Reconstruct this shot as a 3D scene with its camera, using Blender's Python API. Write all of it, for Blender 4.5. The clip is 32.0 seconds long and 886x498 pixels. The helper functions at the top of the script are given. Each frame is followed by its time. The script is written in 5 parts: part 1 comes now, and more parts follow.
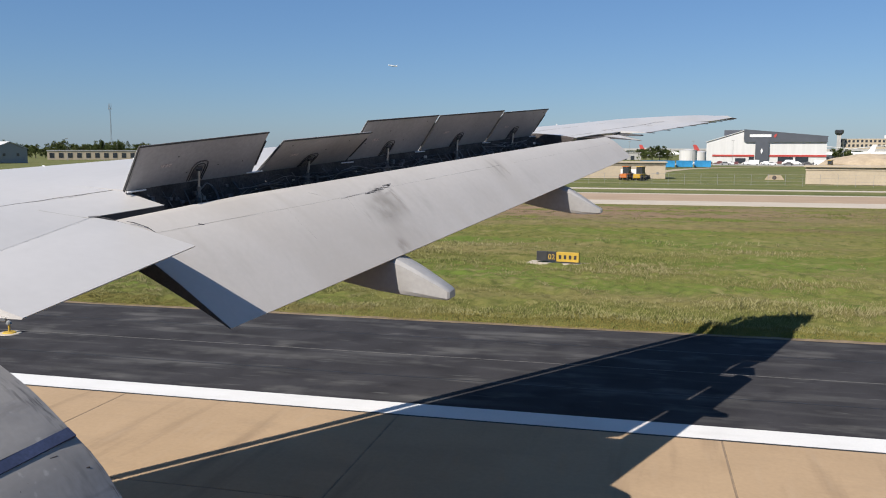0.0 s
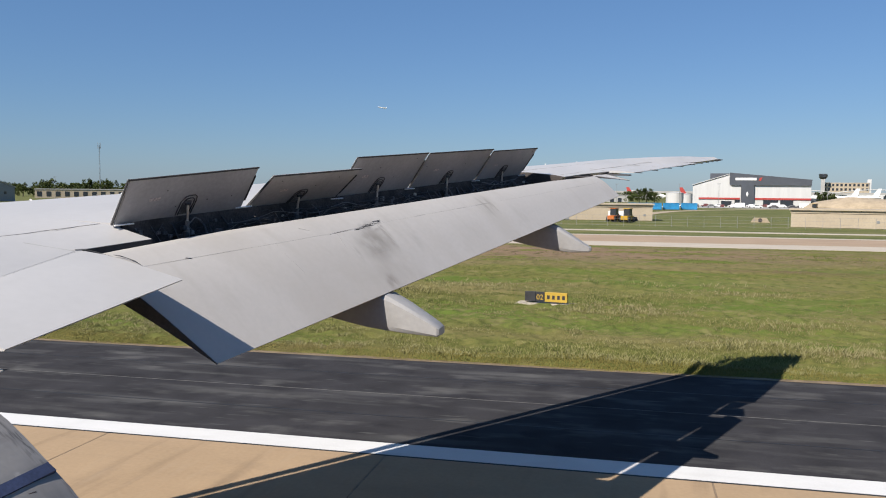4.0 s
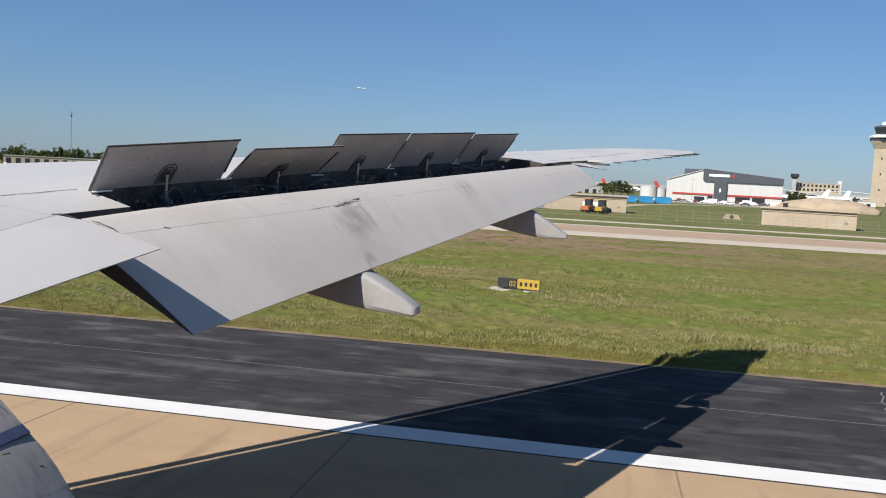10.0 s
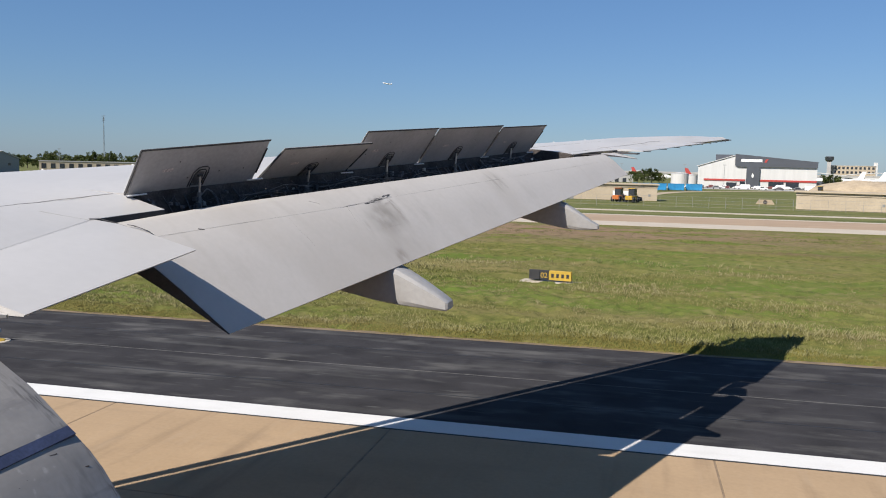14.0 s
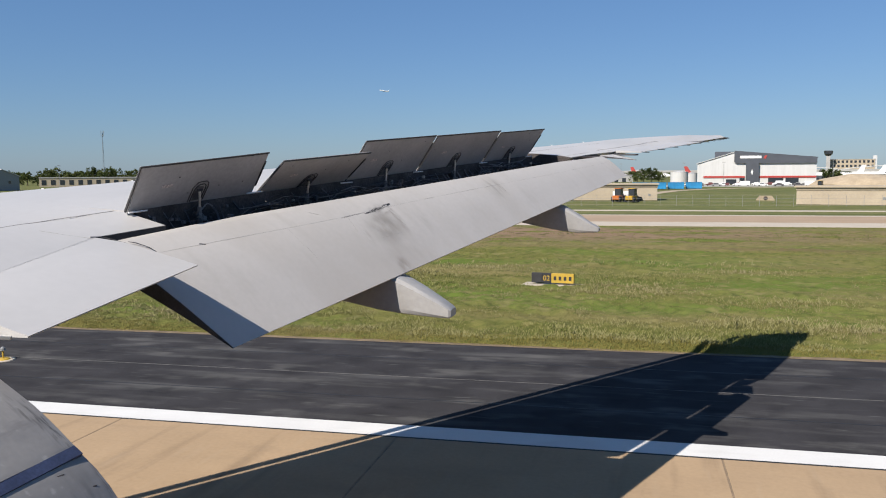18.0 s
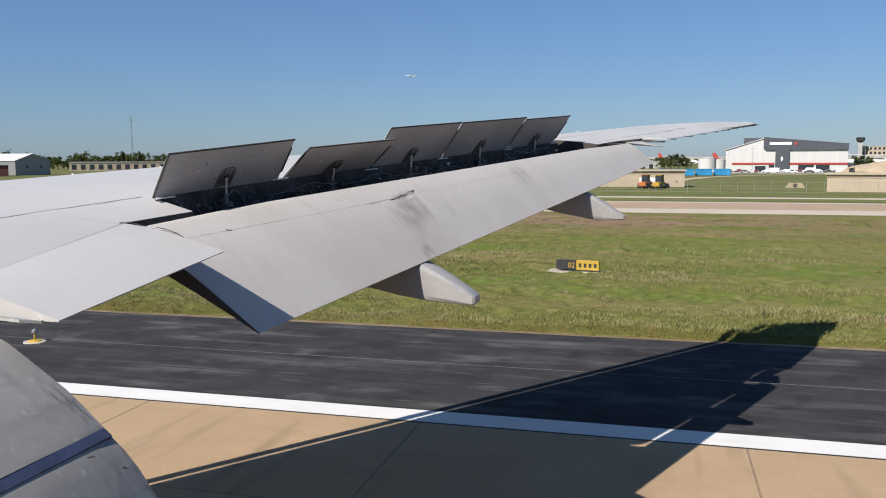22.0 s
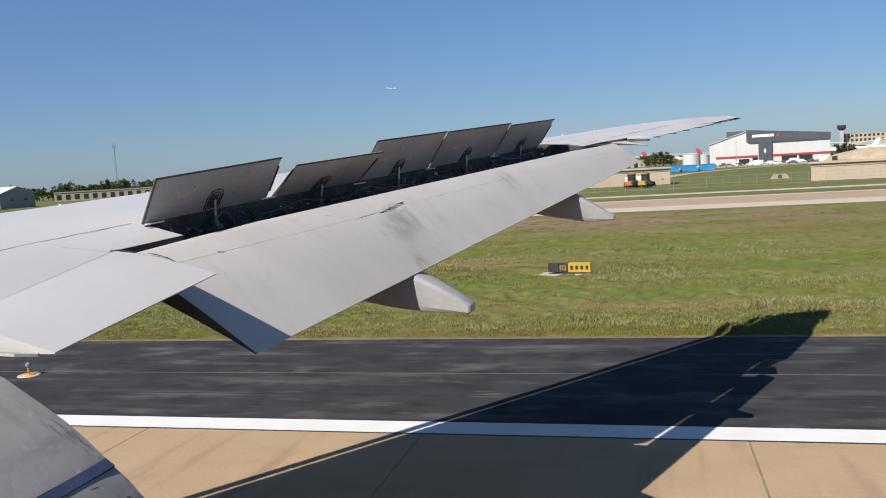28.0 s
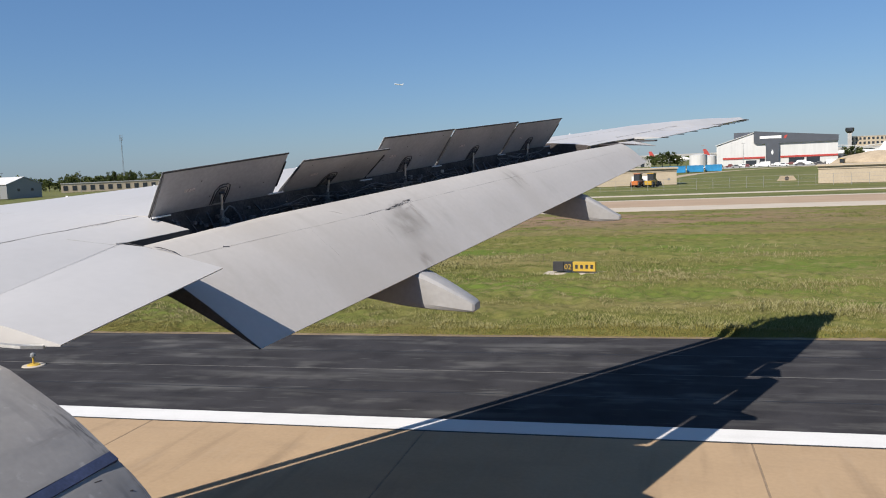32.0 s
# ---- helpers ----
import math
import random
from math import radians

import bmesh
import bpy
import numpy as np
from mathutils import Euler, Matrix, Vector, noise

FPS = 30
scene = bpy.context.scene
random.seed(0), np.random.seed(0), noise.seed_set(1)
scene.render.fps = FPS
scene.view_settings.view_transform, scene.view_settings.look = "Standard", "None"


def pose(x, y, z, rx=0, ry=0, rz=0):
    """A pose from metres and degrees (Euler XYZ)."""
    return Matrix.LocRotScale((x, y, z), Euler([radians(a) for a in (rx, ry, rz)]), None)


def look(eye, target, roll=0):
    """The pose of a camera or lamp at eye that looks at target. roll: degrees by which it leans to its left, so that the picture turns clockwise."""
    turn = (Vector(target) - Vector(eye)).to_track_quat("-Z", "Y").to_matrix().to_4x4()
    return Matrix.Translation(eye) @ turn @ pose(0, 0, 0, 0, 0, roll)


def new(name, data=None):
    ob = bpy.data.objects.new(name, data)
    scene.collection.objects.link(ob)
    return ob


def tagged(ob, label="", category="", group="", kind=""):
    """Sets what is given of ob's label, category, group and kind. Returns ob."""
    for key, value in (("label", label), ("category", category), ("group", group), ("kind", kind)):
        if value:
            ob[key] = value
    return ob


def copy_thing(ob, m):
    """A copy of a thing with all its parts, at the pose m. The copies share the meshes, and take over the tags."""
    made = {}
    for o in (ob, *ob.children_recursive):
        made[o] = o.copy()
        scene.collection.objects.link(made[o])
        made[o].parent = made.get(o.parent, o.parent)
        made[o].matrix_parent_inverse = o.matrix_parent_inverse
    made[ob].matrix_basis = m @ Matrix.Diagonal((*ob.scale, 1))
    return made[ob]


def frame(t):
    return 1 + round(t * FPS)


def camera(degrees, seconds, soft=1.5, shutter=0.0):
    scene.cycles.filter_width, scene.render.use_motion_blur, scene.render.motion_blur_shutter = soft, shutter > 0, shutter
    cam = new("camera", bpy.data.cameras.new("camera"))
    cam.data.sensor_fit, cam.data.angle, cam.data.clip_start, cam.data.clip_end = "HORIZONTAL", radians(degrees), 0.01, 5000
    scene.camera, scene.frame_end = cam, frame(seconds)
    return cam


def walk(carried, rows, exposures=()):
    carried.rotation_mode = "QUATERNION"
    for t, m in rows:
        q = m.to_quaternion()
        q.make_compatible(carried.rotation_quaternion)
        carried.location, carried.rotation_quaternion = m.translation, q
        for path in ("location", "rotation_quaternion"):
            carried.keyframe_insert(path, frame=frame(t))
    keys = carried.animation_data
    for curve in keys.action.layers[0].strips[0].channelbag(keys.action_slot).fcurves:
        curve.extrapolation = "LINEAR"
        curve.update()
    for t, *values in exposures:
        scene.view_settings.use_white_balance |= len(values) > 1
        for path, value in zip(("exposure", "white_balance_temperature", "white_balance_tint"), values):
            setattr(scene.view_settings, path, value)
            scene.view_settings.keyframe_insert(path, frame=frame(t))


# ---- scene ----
cam = camera(56.5, 32.0, soft=1.05)
PATH = [
    (0, (0.087, 0.058, 6.519), (-2.624, 9.609, 5.322), 0.13),
    (0.5, (0.079, 0.062, 6.515), (-2.782, 9.565, 5.292), 0.43),
    (1, (0.074, 0.067, 6.514), (-2.650, 9.596, 5.178), -0.21),
    (1.5, (0.070, 0.070, 6.502), (-2.614, 9.598, 5.081), 0.02),
    (2, (0.070, 0.080, 6.492), (-2.630, 9.586, 4.963), -0.62),
    (2.5, (0.070, 0.092, 6.480), (-2.641, 9.643, 5.289), -0.37),
    (3, (0.072, 0.090, 6.469), (-2.638, 9.663, 5.461), -0.24),
    (3.5, (0.066, 0.091, 6.460), (-2.488, 9.728, 5.685), 0.36),
    (5.5, (0.046, 0.033, 6.424), (-2.721, 9.619, 5.759), 1.14),
    (6, (0.035, 0.015, 6.417), (-2.706, 9.605, 5.690), 1.28),
    (6.5, (0.023, 0.005, 6.425), (-2.679, 9.608, 5.725), 1.90),
    (7, (0.017, 0.000, 6.417), (-2.684, 9.591, 5.570), 0.45),
    (7.5, (0.010, 0.006, 6.419), (-2.573, 9.631, 5.587), 1.67),
    (8, (0.009, 0.011, 6.431), (-2.420, 9.660, 5.436), 2.59),
    (8.5, (0.011, 0.021, 6.437), (-2.421, 9.671, 5.456), 3.11),
    (9, (0.006, 0.019, 6.410), (-2.332, 9.701, 5.526), 3.51),
    (9.5, (0.002, 0.027, 6.408), (-2.299, 9.721, 5.550), 3.22),
    (10, (-0.001, 0.027, 6.402), (-2.267, 9.726, 5.519), 2.95),
    (10.5, (-0.008, 0.016, 6.399), (-2.274, 9.708, 5.437), 1.91),
    (11, (-0.004, 0.028, 6.404), (-2.525, 9.652, 5.395), 1.25),
    (11.5, (-0.009, 0.018, 6.400), (-2.471, 9.669, 5.508), 1.80),
    (12, (-0.002, 0.023, 6.406), (-2.375, 9.699, 5.545), 2.22),
    (12.5, (-0.011, 0.019, 6.405), (-2.364, 9.701, 5.553), 3.18),
    (13, (-0.001, 0.012, 6.403), (-2.402, 9.676, 5.487), 3.17),
    (13.5, (-0.006, 0.012, 6.412), (-2.350, 9.687, 5.466), 2.49),
    (14, (-0.011, 0.008, 6.417), (-2.627, 9.610, 5.442), 1.31),
    (14.5, (-0.011, 0.012, 6.421), (-2.649, 9.613, 5.494), 1.09),
    (15, (-0.005, 0.006, 6.432), (-2.709, 9.576, 5.385), -0.03),
    (15.5, (0.003, -0.000, 6.425), (-2.772, 9.551, 5.387), -0.87),
    (17.5, (-0.002, 0.002, 6.439), (-2.686, 9.581, 5.421), -0.62),
    (18, (-0.004, 0.004, 6.447), (-2.642, 9.607, 5.536), -0.37),
    (18.5, (-0.003, -0.007, 6.452), (-2.734, 9.577, 5.619), -0.66),
    (19, (-0.004, -0.011, 6.456), (-2.859, 9.539, 5.654), -0.73),
    (19.5, (-0.008, -0.020, 6.466), (-2.833, 9.535, 5.625), -0.86),
    (20, (-0.017, -0.028, 6.464), (-2.892, 9.507, 5.565), -1.97),
    (20.5, (-0.015, -0.021, 6.463), (-2.938, 9.496, 5.522), -2.25),
    (21, (-0.008, -0.010, 6.459), (-2.874, 9.522, 5.502), -0.15),
    (21.5, (-0.006, -0.026, 6.465), (-2.858, 9.500, 5.404), -0.27),
    (22, (0.008, -0.010, 6.467), (-2.915, 9.492, 5.386), -0.19),
    (22.5, (0.001, -0.017, 6.459), (-2.878, 9.500, 5.390), -0.48),
    (23, (-0.004, -0.009, 6.452), (-2.887, 9.504, 5.359), 0.25),
    (23.5, (-0.008, -0.006, 6.463), (-2.831, 9.524, 5.358), 0.38),
    (24, (-0.017, 0.003, 6.454), (-2.782, 9.554, 5.389), 0.76),
    (24.5, (-0.022, -0.001, 6.442), (-2.708, 9.599, 5.659), 0.38),
    (25, (-0.020, 0.002, 6.451), (-2.648, 9.618, 5.650), -0.09),
    (25.5, (-0.022, 0.005, 6.451), (-2.764, 9.586, 5.625), -1.60),
    (26, (-0.016, -0.000, 6.460), (-2.833, 9.558, 5.626), -2.63),
    (26.5, (-0.019, -0.008, 6.453), (-2.838, 9.547, 5.589), -3.04),
    (28.5, (-0.023, -0.011, 6.468), (-2.834, 9.536, 5.489), -3.33),
    (29, (-0.022, -0.013, 6.463), (-2.818, 9.537, 5.476), -3.15),
    (29.5, (-0.022, -0.012, 6.474), (-2.776, 9.549, 5.468), -2.59),
    (30, (-0.026, -0.002, 6.480), (-2.711, 9.577, 5.461), -1.57),
    (30.5, (-0.028, -0.002, 6.481), (-2.708, 9.582, 5.504), -1.58),
    (31, (-0.032, -0.004, 6.480), (-2.750, 9.569, 5.501), -1.74),
    (31.5, (-0.036, -0.004, 6.480), (-2.899, 9.527, 5.498), -2.31),
    (32, (-0.032, -0.008, 6.483), (-2.900, 9.519, 5.480), -2.45),
]
walk(cam, [(t, look(eye, target, roll)) for t, eye, target, roll in PATH], exposures=[(0, 0.45, 6800, 11), (32, 0.45, 6800, 11)])

# ---- light: clear late-morning sky, sun ahead of the wing on the other side of the cabin ----
SUN = Vector((-0.515, -0.93, 1.0)).normalized()
world = bpy.data.worlds.new("sky")
scene.world = world
world.use_nodes = True
wn = world.node_tree.nodes
sky = wn.new("ShaderNodeTexSky")
sky.sky_type = "NISHITA"
sky.sun_disc = False
sky.sun_elevation = math.asin(SUN.z)
sky.sun_rotation = math.atan2(SUN.x, SUN.y)
sky.altitude = 150
sky.air_density = 1.1
sky.dust_density = 0.3
sky.ozone_density = 4.0
tint = wn.new("ShaderNodeMix")
tint.data_type, tint.blend_type = "RGBA", "MULTIPLY"
tint.inputs["Factor"].default_value = 1.0
tint.inputs["B"].default_value = (0.78, 0.942, 1.225, 1)
world.node_tree.links.new(sky.outputs[0], tint.inputs["A"])
haze = wn.new("ShaderNodeMix")
haze.data_type = "RGBA"
haze.inputs["Factor"].default_value = 0.30
haze.inputs["B"].default_value = (1.35, 3.6, 7.2, 1)
world.node_tree.links.new(tint.outputs["Result"], haze.inputs["A"])
world.node_tree.links.new(haze.outputs["Result"], wn["Background"].inputs[0])
wn["Background"].inputs[1].default_value = 0.0585
sun = new("sun", bpy.data.lights.new("sun", "SUN"))
sun.data.energy = 5.0
sun.data.angle = radians(0.53)
sun.data.color = (1.0, 0.955, 0.89)
sun.matrix_world = look(SUN * 200, (0, 0, 0))


# ---- materials ----
def links_of(m):
    return m.node_tree.nodes, m.node_tree.links


def mat(name, base, rough=0.6, metal=0.0, vary=0.12, scale=3.0, fine=40.0, bump=0.0, stretch=(1, 1, 1), second=None, spec=0.5, island=0.0):
    """A painted or mineral surface: a base colour with coarse blotches, fine grain and slight relief, at real size."""
    m = bpy.data.materials.new(name)
    m.use_nodes = True
    n, l = links_of(m)
    b = n["Principled BSDF"]
    b.inputs["Roughness"].default_value = rough
    b.inputs["Metallic"].default_value = metal
    b.inputs["Specular IOR Level"].default_value = spec
    tc = n.new("ShaderNodeTexCoord")
    mp = n.new("ShaderNodeMapping")
    mp.inputs["Scale"].default_value = stretch
    l.new(tc.outputs["Object"], mp.inputs[0])
    coarse, grain = n.new("ShaderNodeTexNoise"), n.new("ShaderNodeTexNoise")
    for node, s, d in ((coarse, scale, 6), (grain, fine, 3)):
        node.inputs["Scale"].default_value = s
        node.inputs["Detail"].default_value = d
        l.new(mp.outputs[0], node.inputs["Vector"])
    ramp = n.new("ShaderNodeValToRGB")
    ramp.color_ramp.elements[0].position = 0.3
    ramp.color_ramp.elements[1].position = 0.7
    lo = second or tuple(c * (1 - vary * 1.6) for c in base)
    ramp.color_ramp.elements[0].color = (*lo, 1)
    ramp.color_ramp.elements[1].color = (*(min(c * (1 + vary), 0.95) for c in base), 1)
    l.new(coarse.outputs[0], ramp.inputs[0])
    hs = n.new("ShaderNodeHueSaturation")
    mr = n.new("ShaderNodeMapRange")
    mr.inputs["From Min"].default_value, mr.inputs["From Max"].default_value = 0.3, 0.7
    mr.inputs["To Min"].default_value, mr.inputs["To Max"].default_value = 1 - vary, 1 + vary
    l.new(grain.outputs[0], mr.inputs["Value"])
    value = mr.outputs[0]
    if island:
        oi = n.new("ShaderNodeObjectInfo")
        mi = n.new("ShaderNodeMapRange")
        mi.inputs["To Min"].default_value, mi.inputs["To Max"].default_value = 1 - island, 1 + island
        l.new(oi.outputs["Random"], mi.inputs["Value"])
        mm = n.new("ShaderNodeMath")
        mm.operation = "MULTIPLY"
        l.new(value, mm.inputs[0])
        l.new(mi.outputs[0], mm.inputs[1])
        value = mm.outputs[0]
    l.new(value, hs.inputs["Value"])
    l.new(ramp.outputs[0], hs.inputs["Color"])
    l.new(hs.outputs[0], b.inputs["Base Color"])
    if bump:
        bp = n.new("ShaderNodeBump")
        bp.inputs["Strength"].default_value = bump
        bp.inputs["Distance"].default_value = 0.02
        l.new(grain.outputs[0], bp.inputs["Height"])
        l.new(bp.outputs[0], b.inputs["Normal"])
    return m


def add_mask(m, mask, colour, amount=1.0):
    """Lay a colour over a material by a mask socket."""
    n, l = links_of(m)
    b = n["Principled BSDF"]
    was = b.inputs["Base Color"].links[0].from_socket
    mix = n.new("ShaderNodeMix")
    mix.data_type = "RGBA"
    mul = n.new("ShaderNodeMath")
    mul.operation = "MULTIPLY"
    mul.use_clamp = True
    mul.inputs[1].default_value = amount
    l.new(mask, mul.inputs[0])
    l.new(mul.outputs[0], mix.inputs["Factor"])
    l.new(was, mix.inputs["A"])
    mix.inputs["B"].default_value = (*colour, 1)
    l.new(mix.outputs["Result"], b.inputs["Base Color"])


def spot(m, centre, size, turn=0.0, colour=(0.1, 0.09, 0.08), amount=0.8, grain=(3, 14, 3), lo=0.42, hi=0.62):
    """A stain with a ragged outline at a place, in metres."""
    n, l = links_of(m)
    tc = n.new("ShaderNodeTexCoord")
    mp = n.new("ShaderNodeMapping")
    mp.vector_type = "TEXTURE"
    mp.inputs["Location"].default_value = centre
    mp.inputs["Rotation"].default_value = (0, 0, turn)
    mp.inputs["Scale"].default_value = size
    l.new(tc.outputs["Object"], mp.inputs[0])
    ln = n.new("ShaderNodeVectorMath")
    ln.operation = "LENGTH"
    l.new(mp.outputs[0], ln.inputs[0])
    fall = n.new("ShaderNodeMapRange")
    fall.interpolation_type = "SMOOTHSTEP"
    fall.inputs["From Min"].default_value, fall.inputs["From Max"].default_value = 1.0, 0.15
    l.new(ln.outputs["Value"], fall.inputs["Value"])
    noi = n.new("ShaderNodeTexNoise")
    noi.inputs["Scale"].default_value = 1.0
    noi.inputs["Detail"].default_value = 5
    mp2 = n.new("ShaderNodeMapping")
    mp2.inputs["Scale"].default_value = grain
    mp2.inputs["Rotation"].default_value = (0, 0, turn)
    l.new(tc.outputs["Object"], mp2.inputs[0])
    l.new(mp2.outputs[0], noi.inputs["Vector"])
    rg = n.new("ShaderNodeMapRange")
    rg.inputs["From Min"].default_value, rg.inputs["From Max"].default_value = lo, hi
    l.new(noi.outputs[0], rg.inputs["Value"])
    mul = n.new("ShaderNodeMath")
    mul.operation = "MULTIPLY"
    l.new(fall.outputs[0], mul.inputs[0])
    l.new(rg.outputs[0], mul.inputs[1])
    add_mask(m, mul.outputs[0], colour, amount)


def streaks(m, stretch, colour, lo, hi, amount=0.7, scale=1.0, detail=5.0):
    """Worn streaks drawn out along one axis."""
    n, l = links_of(m)
    tc = n.new("ShaderNodeTexCoord")
    mp = n.new("ShaderNodeMapping")
    mp.inputs["Scale"].default_value = stretch
    l.new(tc.outputs["Object"], mp.inputs[0])
    noi = n.new("ShaderNodeTexNoise")
    noi.inputs["Scale"].default_value = scale
    noi.inputs["Detail"].default_value = detail
    l.new(mp.outputs[0], noi.inputs["Vector"])
    rg = n.new("ShaderNodeMapRange")
    rg.inputs["From Min"].default_value, rg.inputs["From Max"].default_value = lo, hi
    l.new(noi.outputs[0], rg.inputs["Value"])
    add_mask(m, rg.outputs[0], colour, amount)


WING = mat("grey_wing_paint", (0.463, 0.451, 0.439), 0.42, vary=0.02, scale=0.6, fine=9)
streaks(WING, (1.2, 0.25, 1), (0.328, 0.328, 0.32), 0.5, 0.75, 0.35)
FLAP = mat("weathered_flap_paint", (0.447, 0.426, 0.403), 0.5, vary=0.022, scale=0.9, fine=14)
streaks(FLAP, (0.35, 0.8, 0.35), (0.36, 0.33, 0.295), 0.48, 0.78, 0.60)
streaks(FLAP, (1.2, 4.5, 1.2), (0.34, 0.315, 0.285), 0.55, 0.80, 0.35)
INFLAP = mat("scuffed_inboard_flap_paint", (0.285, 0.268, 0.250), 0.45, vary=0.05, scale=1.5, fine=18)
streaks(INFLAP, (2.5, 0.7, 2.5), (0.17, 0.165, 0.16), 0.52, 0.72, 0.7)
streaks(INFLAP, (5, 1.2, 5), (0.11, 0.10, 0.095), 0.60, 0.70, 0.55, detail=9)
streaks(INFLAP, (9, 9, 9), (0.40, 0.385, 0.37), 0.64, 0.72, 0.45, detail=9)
UNDER = mat("dark_grey_spoiler_lining", (0.39, 0.38, 0.385), 0.6, vary=0.08, scale=1.5, fine=20)
streaks(UNDER, (1.5, 3, 1.5), (0.25, 0.245, 0.24), 0.5, 0.75, 0.3)
# dark brown of the cove, borrowed as painted shade by the end plates
COVE = mat("dark_cove_and_shade", (0.078, 0.067, 0.063), 0.7, vary=0.3, scale=4, spec=0.15)
GREASE = mat("black_grease", (0.045, 0.042, 0.040), 0.45, vary=0.3, scale=30)
# sealant colour, also used as painted shade on the flap's end plate
SEAM = mat("dark_sealant_and_shade", (0.06, 0.06, 0.065), 0.7, vary=0.2)
FAINT = mat("faint_panel_joint", (0.30, 0.285, 0.27), 0.7, vary=0.15)
BLUESEAM = mat("dark_blue_gap_lining", (0.035, 0.045, 0.09), 0.5, vary=0.2)
FAIR = mat("grey_fairing_paint", (0.344, 0.336, 0.328), 0.48, vary=0.05, scale=2, fine=16)
streaks(FAIR, (0.6, 2, 3), (0.23, 0.23, 0.23), 0.52, 0.75, 0.4)
STEEL = mat("bare_steel", (0.55, 0.55, 0.54), 0.35, metal=0.9, vary=0.1, scale=8)
PLAC = mat("faded_placard", (0.55, 0.49, 0.47), 0.6, vary=0.3, scale=30)
HOSE = mat("rubber_hose", (0.05, 0.05, 0.052), 0.5, vary=0.2)
HOSE2 = mat("grey_conduit", (0.19, 0.178, 0.168), 0.45, vary=0.2)
SILVER = mat("silver_grey_fuselage_paint", (0.40, 0.41, 0.42), 0.35, vary=0.03, scale=0.5)
GRIME = mat("grimy_bracket", (0.11, 0.10, 0.10), 0.6, vary=0.35, scale=15)
RECESS = mat("dull_recess", (0.15, 0.145, 0.15), 0.7, vary=0.3, scale=12)
# rubber colour, reused as painted shade under the corner panel
RUBBER = mat("black_rubber_and_shade", (0.03, 0.03, 0.032), 0.8, vary=0.2)
WHITE = mat("white_gloss_paint", (0.75, 0.75, 0.74), 0.4, vary=0.05, scale=1.0)

CONC = mat("tan_concrete", (0.348, 0.251, 0.160), 0.85, vary=0.045, scale=0.5, fine=9, bump=0.08, spec=0.04, island=0.05)
streaks(CONC, (0.35, 1.6, 1), (0.254, 0.189, 0.131), 0.52, 0.80, 0.4)
streaks(CONC, (1.5, 0.16, 1), (0.209, 0.152, 0.102), 0.54, 0.72, 0.6, detail=11)
streaks(CONC, (3.0, 0.4, 1), (0.377, 0.295, 0.213), 0.58, 0.80, 0.3)
# slabs take their grain from the place they lie in
n, l = links_of(CONC)
where = n.new("ShaderNodeNewGeometry")
for node in [k for k in n if k.type == "MAPPING"]:
    l.new(where.outputs["Position"], node.inputs[0])
BASE = mat("runway_base", (0.225, 0.162, 0.105), 0.9, vary=0.15)
PALE = mat("pale_concrete", (0.435, 0.381, 0.312), 0.85, vary=0.06, scale=0.3, fine=6, spec=0.25)
TAXI = mat("taxiway_concrete", (0.344, 0.254, 0.176), 0.85, vary=0.06, scale=0.15, fine=4, spec=0.25)
streaks(TAXI, (0.06, 0.5, 1), (0.246, 0.172, 0.115), 0.5, 0.75, 0.45)
PAINT = mat("white_runway_paint", (0.60, 0.60, 0.59), 0.8, vary=0.03, scale=0.8, fine=20, spec=0.1)
streaks(PAINT, (0.8, 3, 1), (0.459, 0.451, 0.429), 0.55, 0.8, 0.4)
YPAINT = mat("yellow_marking_paint", (0.459, 0.296, 0.037), 0.7, vary=0.1, scale=0.8, fine=20)
BLACK = mat("black_marking_paint", (0.0259, 0.0259, 0.0281), 0.8, vary=0.15)
ASPH = mat("dark_asphalt", (0.040, 0.039, 0.042), 0.9, vary=0.16, scale=0.7, fine=30, bump=0.3, spec=0.06)
streaks(ASPH, (0.16, 1.1, 1), (0.148, 0.147, 0.141), 0.53, 0.78, 0.46, detail=10)
streaks(ASPH, (0.40, 0.95, 1), (0.155, 0.152, 0.144), 0.56, 0.76, 0.55, detail=14)
streaks(ASPH, (0.7, 5.0, 1), (0.148, 0.147, 0.141), 0.63, 0.74, 0.45, detail=10)
streaks(ASPH, (0.9, 0.9, 1), (0.0163, 0.0163, 0.0192), 0.55, 0.70, 0.5, detail=8)
TAR = mat("black_joint_tar", (0.012, 0.012, 0.013), 0.6, vary=0.2)
CRACK = mat("pale_crack_fill", (0.150, 0.146, 0.138), 0.9, vary=0.15)
DIRT = mat("dry_verge_soil", (0.185, 0.137, 0.0851), 0.95, vary=0.2, scale=2)
GRASS = mat("grass_ground", (0.128, 0.132, 0.046), 0.95, vary=0.16, scale=0.25, fine=3, bump=0.5, spec=0.1, second=(0.085, 0.100, 0.036))
streaks(GRASS, (0.012, 0.09, 1), (0.185, 0.165, 0.080), 0.50, 0.70, 0.7, detail=10)
streaks(GRASS, (0.022, 0.16, 1), (0.075, 0.088, 0.032), 0.54, 0.68, 0.65, detail=10)
streaks(GRASS, (0.5, 1.4, 1), (0.09, 0.10, 0.03), 0.58, 0.72, 0.5, detail=7)


